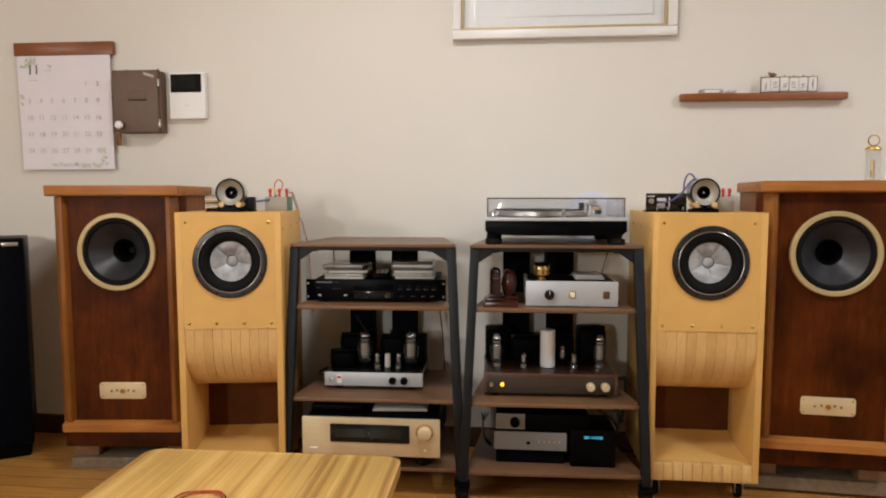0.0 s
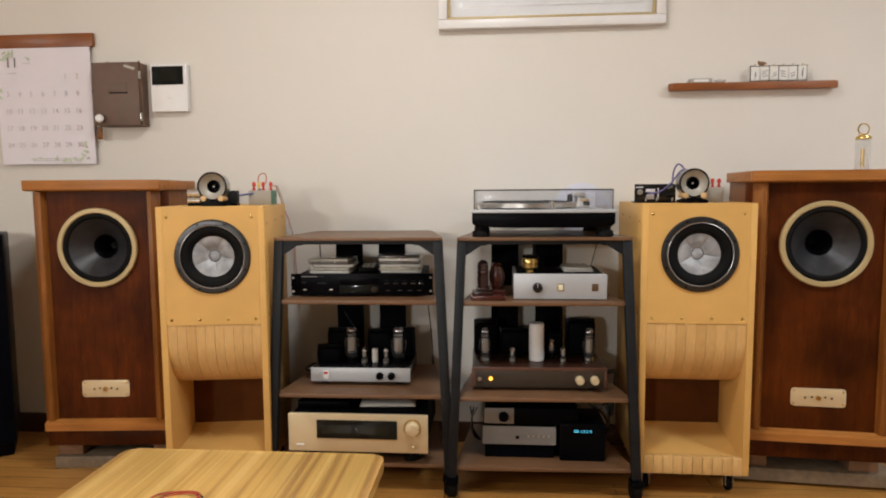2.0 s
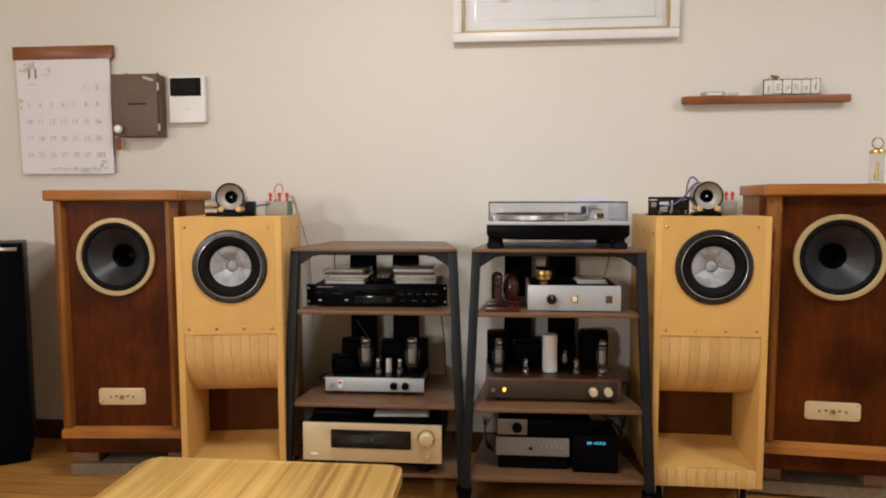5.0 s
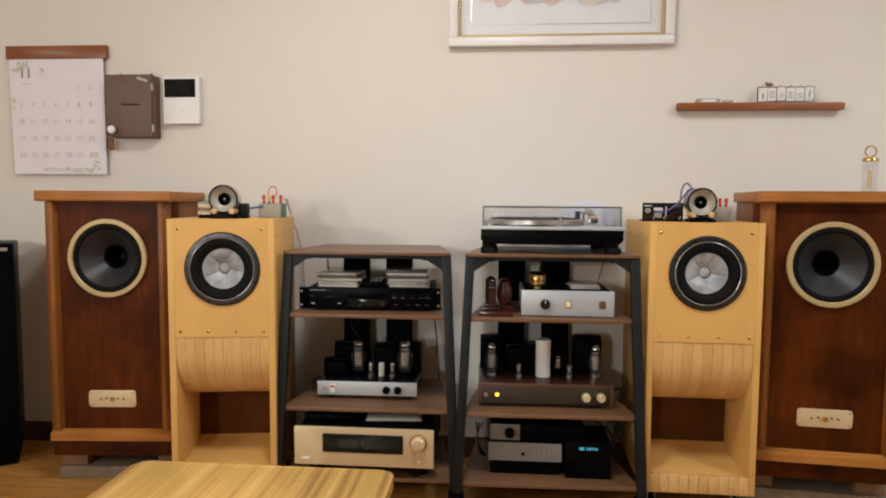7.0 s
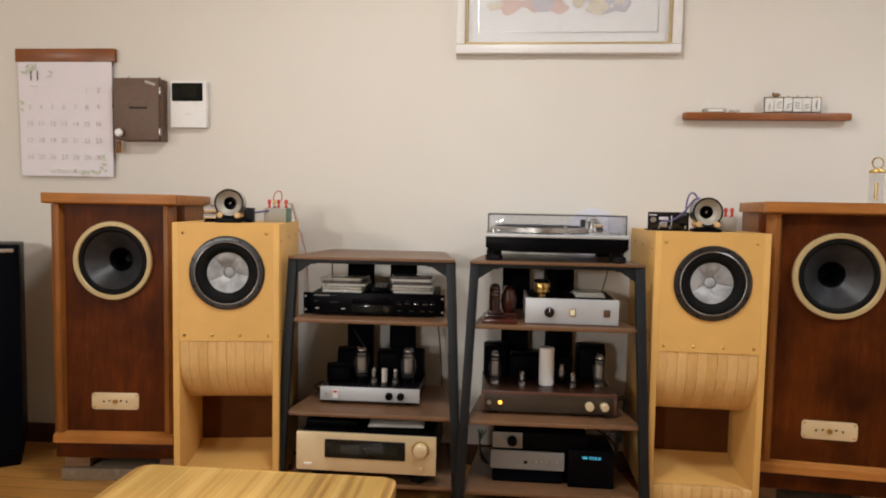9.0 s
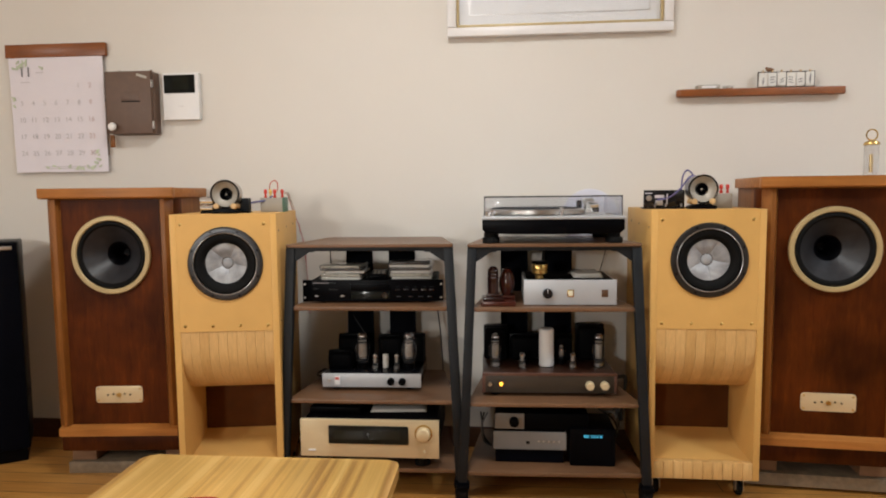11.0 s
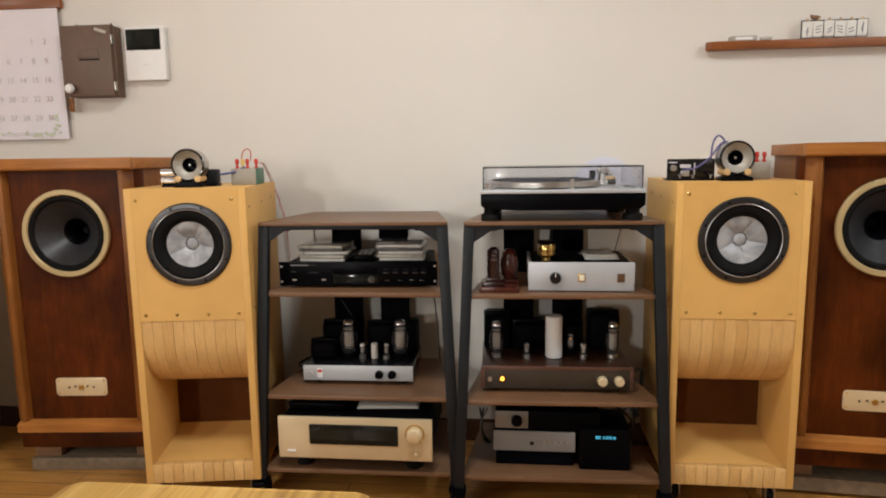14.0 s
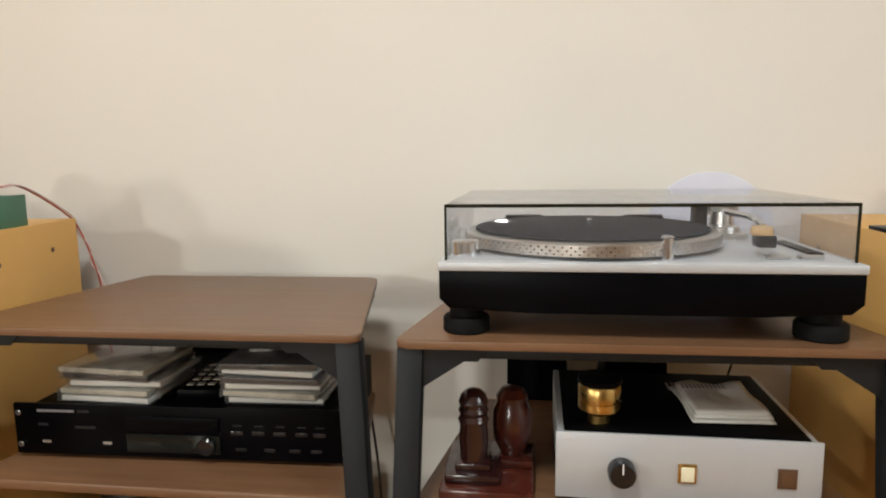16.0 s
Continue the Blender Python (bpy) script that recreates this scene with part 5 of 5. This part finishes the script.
cable("cable", [(-0.714, 2.325, 0.99), (-0.69, 2.34, 0.994), (-0.67, 2.36, 0.998), (-0.655, 2.385, 1.012)], 0.0035, "blue_cable", "blue cable between the crossover and the terminal box")
cable("cable", [(-0.67, 2.40, 1.03), (-0.665, 2.402, 1.058), (-0.65, 2.405, 1.068), (-0.638, 2.40, 1.055), (-0.64, 2.398, 1.03)], 0.0018, "red_cable", "thin red wire looped over the terminals")
for k, mat in ((0, "red_cable"), (1, "pink_wash")):
    e = 0.006 * k
    cable("cable", [(-0.617 + e, 2.41, 1.022), (-0.622 + e, 2.45, 1.022), (-0.638 + e, 2.53, 0.992), (-0.648 + e, 2.595, 0.957), (-0.644 - e, 2.612, 0.93), (-0.634 + e, 2.615, 0.90),
                    (-0.626 - e, 2.617, 0.87), (-0.618 + e, 2.62, 0.83), (-0.605, 2.62, 0.70), (-0.60 + e, 2.62, 0.55)], 0.0016, mat, "thin twisted cable running down behind the speaker")
cable("cable", [(0.672, 2.36, 0.987), (0.705, 2.345, 0.994), (0.742, 2.345, 1.022), (0.775, 2.36, 1.06), (0.80, 2.37, 1.064), (0.802, 2.37, 1.042)], 0.0030, "grey_blue_cable", "blue-grey cable looping up to the tweeter")
cable("cable", [(0.75, 2.37, 0.964), (0.752, 2.37, 1.0), (0.756, 2.37, 1.06), (0.77, 2.37, 1.084), (0.787, 2.37, 1.072), (0.792, 2.37, 1.05)], 0.0028, "grey_blue_cable", "blue-grey cable looping up to the tweeter")
cable("cable", [(-0.51, 2.62, 0.84), (-0.505, 2.60, 0.76), (-0.48, 2.56, 0.70), (-0.44, 2.53, 0.66)], 0.0022, "black_cable", "thin black cable behind the rack")
cable("cable", [(-0.45, 2.62, 0.62), (-0.42, 2.61, 0.54), (-0.36, 2.60, 0.45), (-0.34, 2.60, 0.40)], 0.0025, "black_cable", "thin black cable behind the rack")
cable("cable", [(-0.10, 2.62, 0.62), (-0.085, 2.61, 0.52), (-0.075, 2.60, 0.42), (-0.07, 2.60, 0.30)], 0.0025, "black_cable", "thin black cable behind the rack")
cable("cable", [(0.315, 2.60, 0.84), (0.312, 2.585, 0.78), (0.308, 2.55, 0.74), (0.30, 2.52, 0.70)], 0.006, "black_cable", "thick black cable between the back boards")
cable("cable", [(0.56, 2.64, 0.84), (0.545, 2.63, 0.78), (0.52, 2.61, 0.70), (0.50, 2.60, 0.66)], 0.0018, "black_cable", "thin wire behind the rack")
for k in range(4):
    cable("cable", [(0.50 + 0.02 * k, 2.45, 0.24 - 0.01 * k), (0.545 + 0.01 * k, 2.42 + 0.02 * k, 0.215 + 0.01 * k), (0.565, 2.44, 0.165 - 0.008 * k), (0.54 - 0.012 * k, 2.50, 0.13), (0.49, 2.52, 0.122)],
          0.0032, ("black_cable", "white_cable", "black_cable", "black_cable")[k], "tangled cable at the back of the lowest shelf")
for k in range(3):
    cable("cable", [(0.105 - 0.012 * k, 2.36, 0.25), (0.085, 2.34 + 0.02 * k, 0.21), (0.092, 2.33, 0.16 + 0.01 * k), (0.115, 2.38, 0.124)], 0.003, ("white_cable", "black_cable", "black_cable")[k], "cable hanging beside the small units")
cable("cable", [(0.53, 2.40, 0.37), (0.56, 2.39, 0.375), (0.585, 2.40, 0.36), (0.58, 2.45, 0.20)], 0.007, "black_cable", "black mains cable of the brown amplifier")
cable("cable", [(-0.46, 2.40, 0.37), (-0.50, 2.40, 0.36), (-0.53, 2.46, 0.352), (-0.52, 2.54, 0.348)], 0.004, "black_cable", "black cable beside the silver amplifier")


# ---- things on the wall ----
def calendar(m):
    t = thing("wall_calendar", m, "white monthly calendar hung from a red-brown wooden strip", "calendar")
    w, h = 0.405, 0.512
    box_part("hanging_strip", (-0.008, w + 0.012, -0.022, -0.004, h - 0.052, h), M["red_wood"], t, "red-brown wooden strip", 0.002)
    bm = bmesh.new()
    nx, ny = 16, 18
    grid = []
    for i in range(nx + 1):
        for j in range(ny + 1):
            u, v = i / nx, j / ny
            grid.append(bm.verts.new((0.001 + u * (w - 0.005) + (0.009 - 0.006 * u) * (1 - v), -0.0172 - 0.002 * (1 - v) * (0.4 + 0.6 * math.sin(3 * u + 0.4)), (h - 0.045) * v)))
    for i in range(nx):
        for j in range(ny):
            a = i * (ny + 1) + j
            bm.faces.new((grid[a], grid[a + ny + 1], grid[a + ny + 2], grid[a + 1]))
    sheet = part("sheet", bm, M["paper"], t, "white printed sheet")
    for f in sheet.data.polygons:
        f.use_smooth = False
    sol = sheet.modifiers.new("thick", "SOLIDIFY")
    sol.thickness, sol.offset = 0.0008, 0.0
    yy = -0.0203
    writing("month", "11", 0.056, M["ink_dark"], t, pose(0.072, yy - 0.0004, 0.402))
    days = [(1, 0, 5), (2, 0, 6)] + [(3 + k, 1 + k // 7, k % 7) for k in range(28)]
    for d, r, c in days:
        writing("day_number", str(d), 0.028, M["ink_red"] if c == 6 else M["ink"], t, pose(0.050 + 0.0490 * c, yy, 0.345 - 0.0672 * r))
    bm = bmesh.new()
    for x0, x1, z in ((0.115, 0.15, 0.40), (0.05, 0.09, 0.362), (0.13, 0.33, 0.022), (0.14, 0.30, 0.015)):
        add_box(bm, x0, x1, yy - 0.0002, yy + 0.0002, z - 0.0015, z + 0.0015)
    tagged(part("small_print", bm, M["ink"], t, "small grey print"), kind="stuff")
    rl = random.Random(2)
    bm = bmesh.new()
    spots = [(0.02 + rl.uniform(0, 0.06), 0.425 + rl.uniform(-0.01, 0.02)) for _ in range(16)] + [(0.01 + rl.uniform(0, 0.012), rl.uniform(0.26, 0.3)) for _ in range(6)]
    spots += [(0.365 + rl.uniform(-0.015, 0.008), rl.uniform(0.01, 0.09)) for _ in range(10)] + [(rl.uniform(0.12, 0.36), rl.uniform(0.012, 0.026)) for _ in range(16)] + [(0.14, 0.42), (0.146, 0.415)]
    for k, (x, z) in enumerate(spots):
        a = rl.uniform(0, 360)
        s = rl.uniform(0.006, 0.011)
        add_prism(bm, [(s * math.cos(q) , 0.42 * s * math.sin(q)) for q in [math.pi * k / 4 for k in range(8)]], -yy - 0.0002, -yy + 0.0003 + 0.00003 * k, Matrix.Translation((x, 0, z)) @ UPRIGHT @ pose(0, 0, 0, 0, 0, a))
    tagged(part("leaf_print", bm, M["green_print"], t, "printed green leaves"), kind="stuff")
    return t


calendar(pose(-1.833, WALL_Y, 1.119))

t = thing("key_box", pose(-1.389, WALL_Y, 1.263), "brown painted wall box with a white knob", "wall box")
box_part("body", (0.0, 0.182, -0.046, -0.001, 0.0, 0.242), M["box_paint"], t, "", 0.002)
door = box_part("door", (-0.011, 0.176, -0.062, -0.0465, 0.002, 0.244), M["box_paint"], t, "closed brown door", 0.002)
lathe_part("knob", [(0, 0), (0.006, 0), (0.006, 0.006), (0.014, 0.011), (0.0165, 0.018), (0.013, 0.026), (0, 0.029)], (0.022, -0.0622, 0.028), "-y", M["white"], door, "round white knob", 28)
box_part("name_plate", (0.052, 0.128, -0.0640, -0.0622, 0.130, 0.166), M["box_paint"], door, "raised plate under the paint", 0.0008)
box_part("plate_slot", (0.056, 0.132, -0.0634, -0.0622, 0.1245, 0.1285), M["black"], door, "dark slot", 0.0003)
bm = bmesh.new()
add_prism(bm, rect(-0.022, 0.022, -0.005, 0.005), 0.0622, 0.0629, Matrix.Translation((0.142, 0, 0.224)) @ UPRIGHT @ pose(0, 0, 0, 0, 0, -18))
part("tape", bm, M["grey_box"], door, "strip of pale tape")
for z in (0.035, 0.195):
    box_part("hinge", (0.1765, 0.1805, -0.060, -0.047, z - 0.015, z + 0.015), M["steel"], t, "bright hinge", 0.0008)
for x in (0.035, 0.165):
    lathe_part("peg", [(0.006, 0), (0.003, 0.008), (0, 0.012)], (x, -0.03, 0.2442), "z", M["box_paint"], t, "", 12)
lathe_part("latch", [(0.006, 0), (0.004, 0.006), (0, 0.008)], (-0.0112, -0.054, 0.135), "-y", M["black"], door, "", 12)
t = thing("hanging_stick", pose(-1.398, WALL_Y, 1.214), "short dark wooden stick hanging below the wall box", "stick")
box_part("stick", (-0.009, 0.009, -0.034, -0.026, 0.0, 0.049), M["walnut_trim"], t, "", 0.002)

t = thing("door_intercom", pose(-1.108, WALL_Y, 1.319), "white wall intercom with a small dark screen", "intercom")
bm = bmesh.new()
add_prism(bm, rounded(rect(-0.0745, 0.0735, 0.0, 0.183), 0.005, 3), 0.001, 0.026, UPRIGHT, 0.002)
body = part("body", bm, M["white"], t)
bm = bmesh.new()
add_prism(bm, rounded(rect(-0.068, 0.059, 0.104, 0.175), 0.002, 2), 0.0262, 0.0275, UPRIGHT)
scr = part("screen", bm, M["screen"], t, "dark glossy screen")
box_part("picture_area", (-0.03, 0.036, -0.0282, -0.0277, 0.118, 0.168), M["screen_grey"], scr, "", 0)
box_part("mark", (-0.052, -0.044, -0.0268, -0.0262, 0.098, 0.104), M["ink"], t, "small grey mark", 0)
box_part("mark", (-0.01, 0.012, -0.0268, -0.0262, 0.052, 0.054), M["ink"], t, "small grey mark", 0)

t = thing("framed_picture", pose(0.372, WALL_Y, 1.606), "pale watercolour in a white frame with a gold inner edge", "picture")
W2, H2 = 0.418, 0.66

for x0, x1, z0, z1 in ((-W2, W2, 0, 0.034), (-W2, W2, H2 - 0.034, H2), (-W2, -W2 + 0.034, 0.0345, H2 - 0.0345), (W2 - 0.034, W2, 0.0345, H2 - 0.0345)):
    bm = bmesh.new()
    add_box(bm, x0, x1, -0.034, -0.001, z0, z1, 0.004)
    part("frame_rail", bm, M["white_lacquer"], t, "white lacquered moulding")
i0 = 0.0345
for x0, x1, z0, z1 in ((-W2 + i0, W2 - i0, i0, i0 + 0.010), (-W2 + i0, W2 - i0, H2 - i0 - 0.010, H2 - i0), (-W2 + i0, -W2 + i0 + 0.010, i0 + 0.0103, H2 - i0 - 0.0103), (W2 - i0 - 0.010, W2 - i0, i0 + 0.0103, H2 - i0 - 0.0103)):
    bm = bmesh.new()
    add_box(bm, x0, x1, -0.027, -0.006, z0, z1, 0.003)
    part("gold_fillet", bm, M["gold_ring"], t, "thin gold inner edge")
box_part("mount_board", (-W2 + 0.03, W2 - 0.03, -0.009, -0.002, 0.03, H2 - 0.03), M["print"], t, "pale mount", 0)
bm = bmesh.new()
o, k2 = 0.082, 0.0022
for x0, x1, z0, z1 in ((-W2 + o, W2 - o, o, o + k2), (-W2 + o, W2 - o, H2 - o - k2, H2 - o), (-W2 + o, -W2 + o + k2, o + k2, H2 - o - k2), (W2 - o - k2, W2 - o, o + k2, H2 - o - k2)):
    add_box(bm, x0, x1, -0.0105, -0.0092, z0, z1)
part("mount_line", bm, M["steel"], t, "thin silver line")
rl = random.Random(9)
for mat, n in (("pink_wash", 13), ("lilac_wash", 12), ("sand_wash", 10)):
    bm = bmesh.new()
    for k in range(n):
        x = rl.uniform(-0.28, 0.0) if mat == "pink_wash" else rl.uniform(-0.1, 0.28) if mat == "lilac_wash" else rl.uniform(-0.28, 0.28)
        z = rl.uniform(0.165, 0.42)
        sx, sz = rl.uniform(0.02, 0.06), rl.uniform(0.008, 0.04)
        yo = 0.0094 + 0.0002 * (k + {"pink_wash": 0, "lilac_wash": 13, "sand_wash": 25}[mat]) * 0.4
        add_prism(bm, [(x + sx * math.cos(q) * (1 + 0.25 * math.sin(3 * q + k)), z + sz * math.sin(q) * (1 + 0.3 * math.cos(2 * q + k))) for q in [math.pi * i / 7 for i in range(14)]], yo, yo + 0.0001, UPRIGHT)
    part("paint_wash", bm, M[mat], t, "soft wash of watercolour")
p = box_part("pane", (-W2 + 0.0342, W2 - 0.0342, -0.0205, -0.0188, 0.0345, H2 - 0.0345), M["pane"], t, "clear glass", 0)
p.visible_shadow = False

t = thing("wall_shelf", pose(1.1055, WALL_Y, 1.364), "narrow red-brown wooden wall shelf with rounded ends", "shelf")
bm = bmesh.new()
add_prism(bm, rounded([(-0.298, -0.04), (0.298, -0.04), (0.298, -0.001), (-0.298, -0.001)], 0.014, 5), 0.0, 0.025, None, 0.004)
part("board", bm, M["red_wood"], t)
SH = 1.389
t = thing("small_case", pose(0.920, 2.660, SH), "small grey oblong case on the wall shelf", "case")
bm = bmesh.new()
add_box(bm, -0.041, 0.041, -0.016, 0.016, 0, 0.0165, 0.003)
part("shell", bm, M["grey_box"], t)
box_part("label", (-0.026, 0.026, -0.0166, -0.0161, 0.004, 0.012), M["white"], t, "", 0)
t = thing("glass_dish", pose(0.99, 2.655, SH), "tiny clear glass dish on the wall shelf", "dish")
lathe_part("dish", [(0, 0), (0.014, 0), (0.021, 0.009), (0.0198, 0.0095), (0.0135, 0.002), (0, 0.002)], (0, 0, 0), "z", M["glass"], t, "", 28)
t = thing("card_stand", pose(1.193, 2.648, SH), "black wire stand with six small white cards clipped on", "card stand")
bm = bmesh.new()
for p in ([(-0.099, 0, 0.0015), (0, 0, 0.0015), (0.099, 0, 0.0015)], [(-0.099, 0, 0.056), (0, 0, 0.056), (0.099, 0, 0.056)], [(-0.099, 0, 0), (-0.099, 0, 0.03), (-0.099, 0, 0.058)],
          [(0.099, 0, 0), (0.099, 0, 0.03), (0.099, 0, 0.058)], [(-0.033, 0, 0), (-0.033, 0, 0.03), (-0.033, 0, 0.058)], [(0.0, 0, 0), (0.0, 0, 0.03), (0.0, 0, 0.058)], [(0.066, 0, 0), (0.066, 0, 0.03), (0.066, 0, 0.058)], [(-0.099, 0, 0.0015), (-0.099, 0.015, 0.0015), (-0.099, 0.03, 0.0015)],
          [(0.099, 0, 0.0015), (0.099, 0.015, 0.0015), (0.099, 0.03, 0.0015)]):
    add_tube(bm, p, 0.0015, 6, 2)
part("wire_frame", bm, M["black"], t)
for k in range(6):
    x = -0.0825 + 0.033 * k
    dz = 0.0015 * (k % 3)
    card = box_part("card", (x - 0.0142, x + 0.0142, -0.0045, -0.0035, 0.005 + dz, 0.052 + dz), M["white_paper"], t, "white card with dark strokes", 0)
    bm = bmesh.new()
    for q in range(2 + k % 2):
        add_prism(bm, rect(-0.0085, 0.0085, -0.0014, 0.0014), 0.0046, 0.0049, Matrix.Translation((x + rl.uniform(-0.002, 0.002), 0, 0.018 + 0.009 * q + dz)) @ UPRIGHT @ pose(0, 0, 0, 0, 0, (72, 14, 30, -12, 20, 85)[k]))
    part("strokes", bm, M["ink_dark"], card)
    box_part("clip", (x - 0.002, x + 0.002, -0.0052, 0.002, 0.054 + dz * 0.5, 0.063), M["light_wood"], t, "", 0.0005)
t = thing("bird_ornament", pose(1.133, 2.648, SH + 0.0577), "tiny brown bird-shaped ornament on the wire stand", "ornament")
bm = bmesh.new()
add_lathe(bm, [(0, -0.014), (0.005, -0.010), (0.0075, 0.0), (0.006, 0.008), (0.002, 0.016), (0, 0.018)], (0, 0, 0.0075), "x", 14)
add_lathe(bm, [(0, -0.005), (0.004, -0.003), (0.005, 0.0), (0.004, 0.003), (0, 0.005)], (-0.010, 0, 0.0125), "x", 12)
part("bird", bm, M["foot_wood"], t)

# glass ornament on the walnut speaker
t = thing("glass_ornament", pose(1.356, 2.38, 1.058), "clear glass ornament with a brass cap and ring", "ornament")
bm = bmesh.new()
add_lathe(bm, [(0, 0), (0.021, 0), (0.022, 0.002), (0.022, 0.098), (0.021, 0.10), (0, 0.10)], (0, 0, 0), "z", 8)
g = part("glass_body", bm, M["glass"], t, "faceted clear glass")
g.visible_shadow = False
lathe_part("gold_core", [(0, 0.012), (0.006, 0.012), (0.006, 0.07), (0.0, 0.07)], (0, 0, 0), "z", M["brass"], t, "gold-coloured core", 14)
lathe_part("cap", [(0, 0.1003), (0.0235, 0.1003), (0.024, 0.103), (0.021, 0.110), (0.010, 0.115), (0, 0.116)], (0, 0, 0), "z", M["brass"], t, "brass cap", 24)
bm = bmesh.new()
ring = [(0.0175 * math.cos(a), 0.0, 0.133 + 0.0175 * math.sin(a)) for a in [2 * math.pi * k / 20 - math.pi / 2 for k in range(21)]]
add_tube(bm, ring, 0.0022, 8, 1)
part("ring", bm, M["brass"], t, "brass hanging ring")

t = thing("pale_disc", pose(0.495, WALL_Y, 0.922), "pale round disc on the wall behind the record player", "disc")
lathe_part("disc", [(0, 0.001), (0.105, 0.001), (0.106, 0.002), (0.106, 0.004), (0.104, 0.005), (0, 0.005)], (0, 0, 0), "-y", M["disc"], t, "", 64)

# ---- the black speaker by the wall ----
t = thing("black_speaker", pose(-1.816, 2.318, 0, 0, 0, 34), "tall black cabinet speaker standing by the wall", "speaker")
bm = bmesh.new()
add_box(bm, -0.19, 0.19, 0.012, 0.23, 0.05, 0.852, 0.006)
part("cabinet", bm, M["black"], t)
box_part("grille", (-0.188, 0.188, 0.0, 0.0117, 0.055, 0.848), M["black_panel"], t, "black cloth grille", 0.004)
box_part("badge", (0.12, 0.172, -0.0022, -0.0002, 0.823, 0.836), M["steel"], t, "small silver badge", 0.0005)
box_part("plinth", (-0.18, 0.18, 0.02, 0.22, 0.0, 0.0497), M["black"], t, "", 0.004)

# ---- the coffee table ----
t = thing("coffee_table", pose(-0.339, 0.979, 0), "low coffee table with a striped wood-grain top", "table")
bm = bmesh.new()
add_prism(bm, rounded(rect(-0.278, 0.278, -0.46, 0.462), 0.028, 5), 0.435, 0.460, None, 0.003)
part("tabletop", bm, M["table"], t, "striped zebra-grain laminate top")
box_part("apron", (-0.24, 0.24, -0.40, 0.40, 0.38, 0.4347), M["table_edge"], t, "", 0.003)
for x in (-0.225, 0.225):
    for y in (-0.385, 0.385):
        bm = bmesh.new()
        add_beam(bm, (x * 1.06, y * 1.03, 0.0), (x, y, 0.3797), 0.04, 0.04, 0.005)
        part("leg", bm, M["table_edge"], t)
for k, mat in ((0, "red_cable"), (1, "red_cable"), (2, "black_cable")):
    pts = []
    for i in range(15):
        a = math.pi * (0.05 + 0.95 * i / 14)
        pts.append((-0.405 + (0.048 + 0.004 * k) * math.cos(a) + 0.02 * (i / 14), 1.205 + (0.036 + 0.004 * k) * math.sin(a), 0.4625 + 0.0035 * (k % 2) + 0.003 * math.sin(2 * a + k)))
    cable("cable", pts, 0.0016, mat, "coiled thin cable lying on the coffee table")
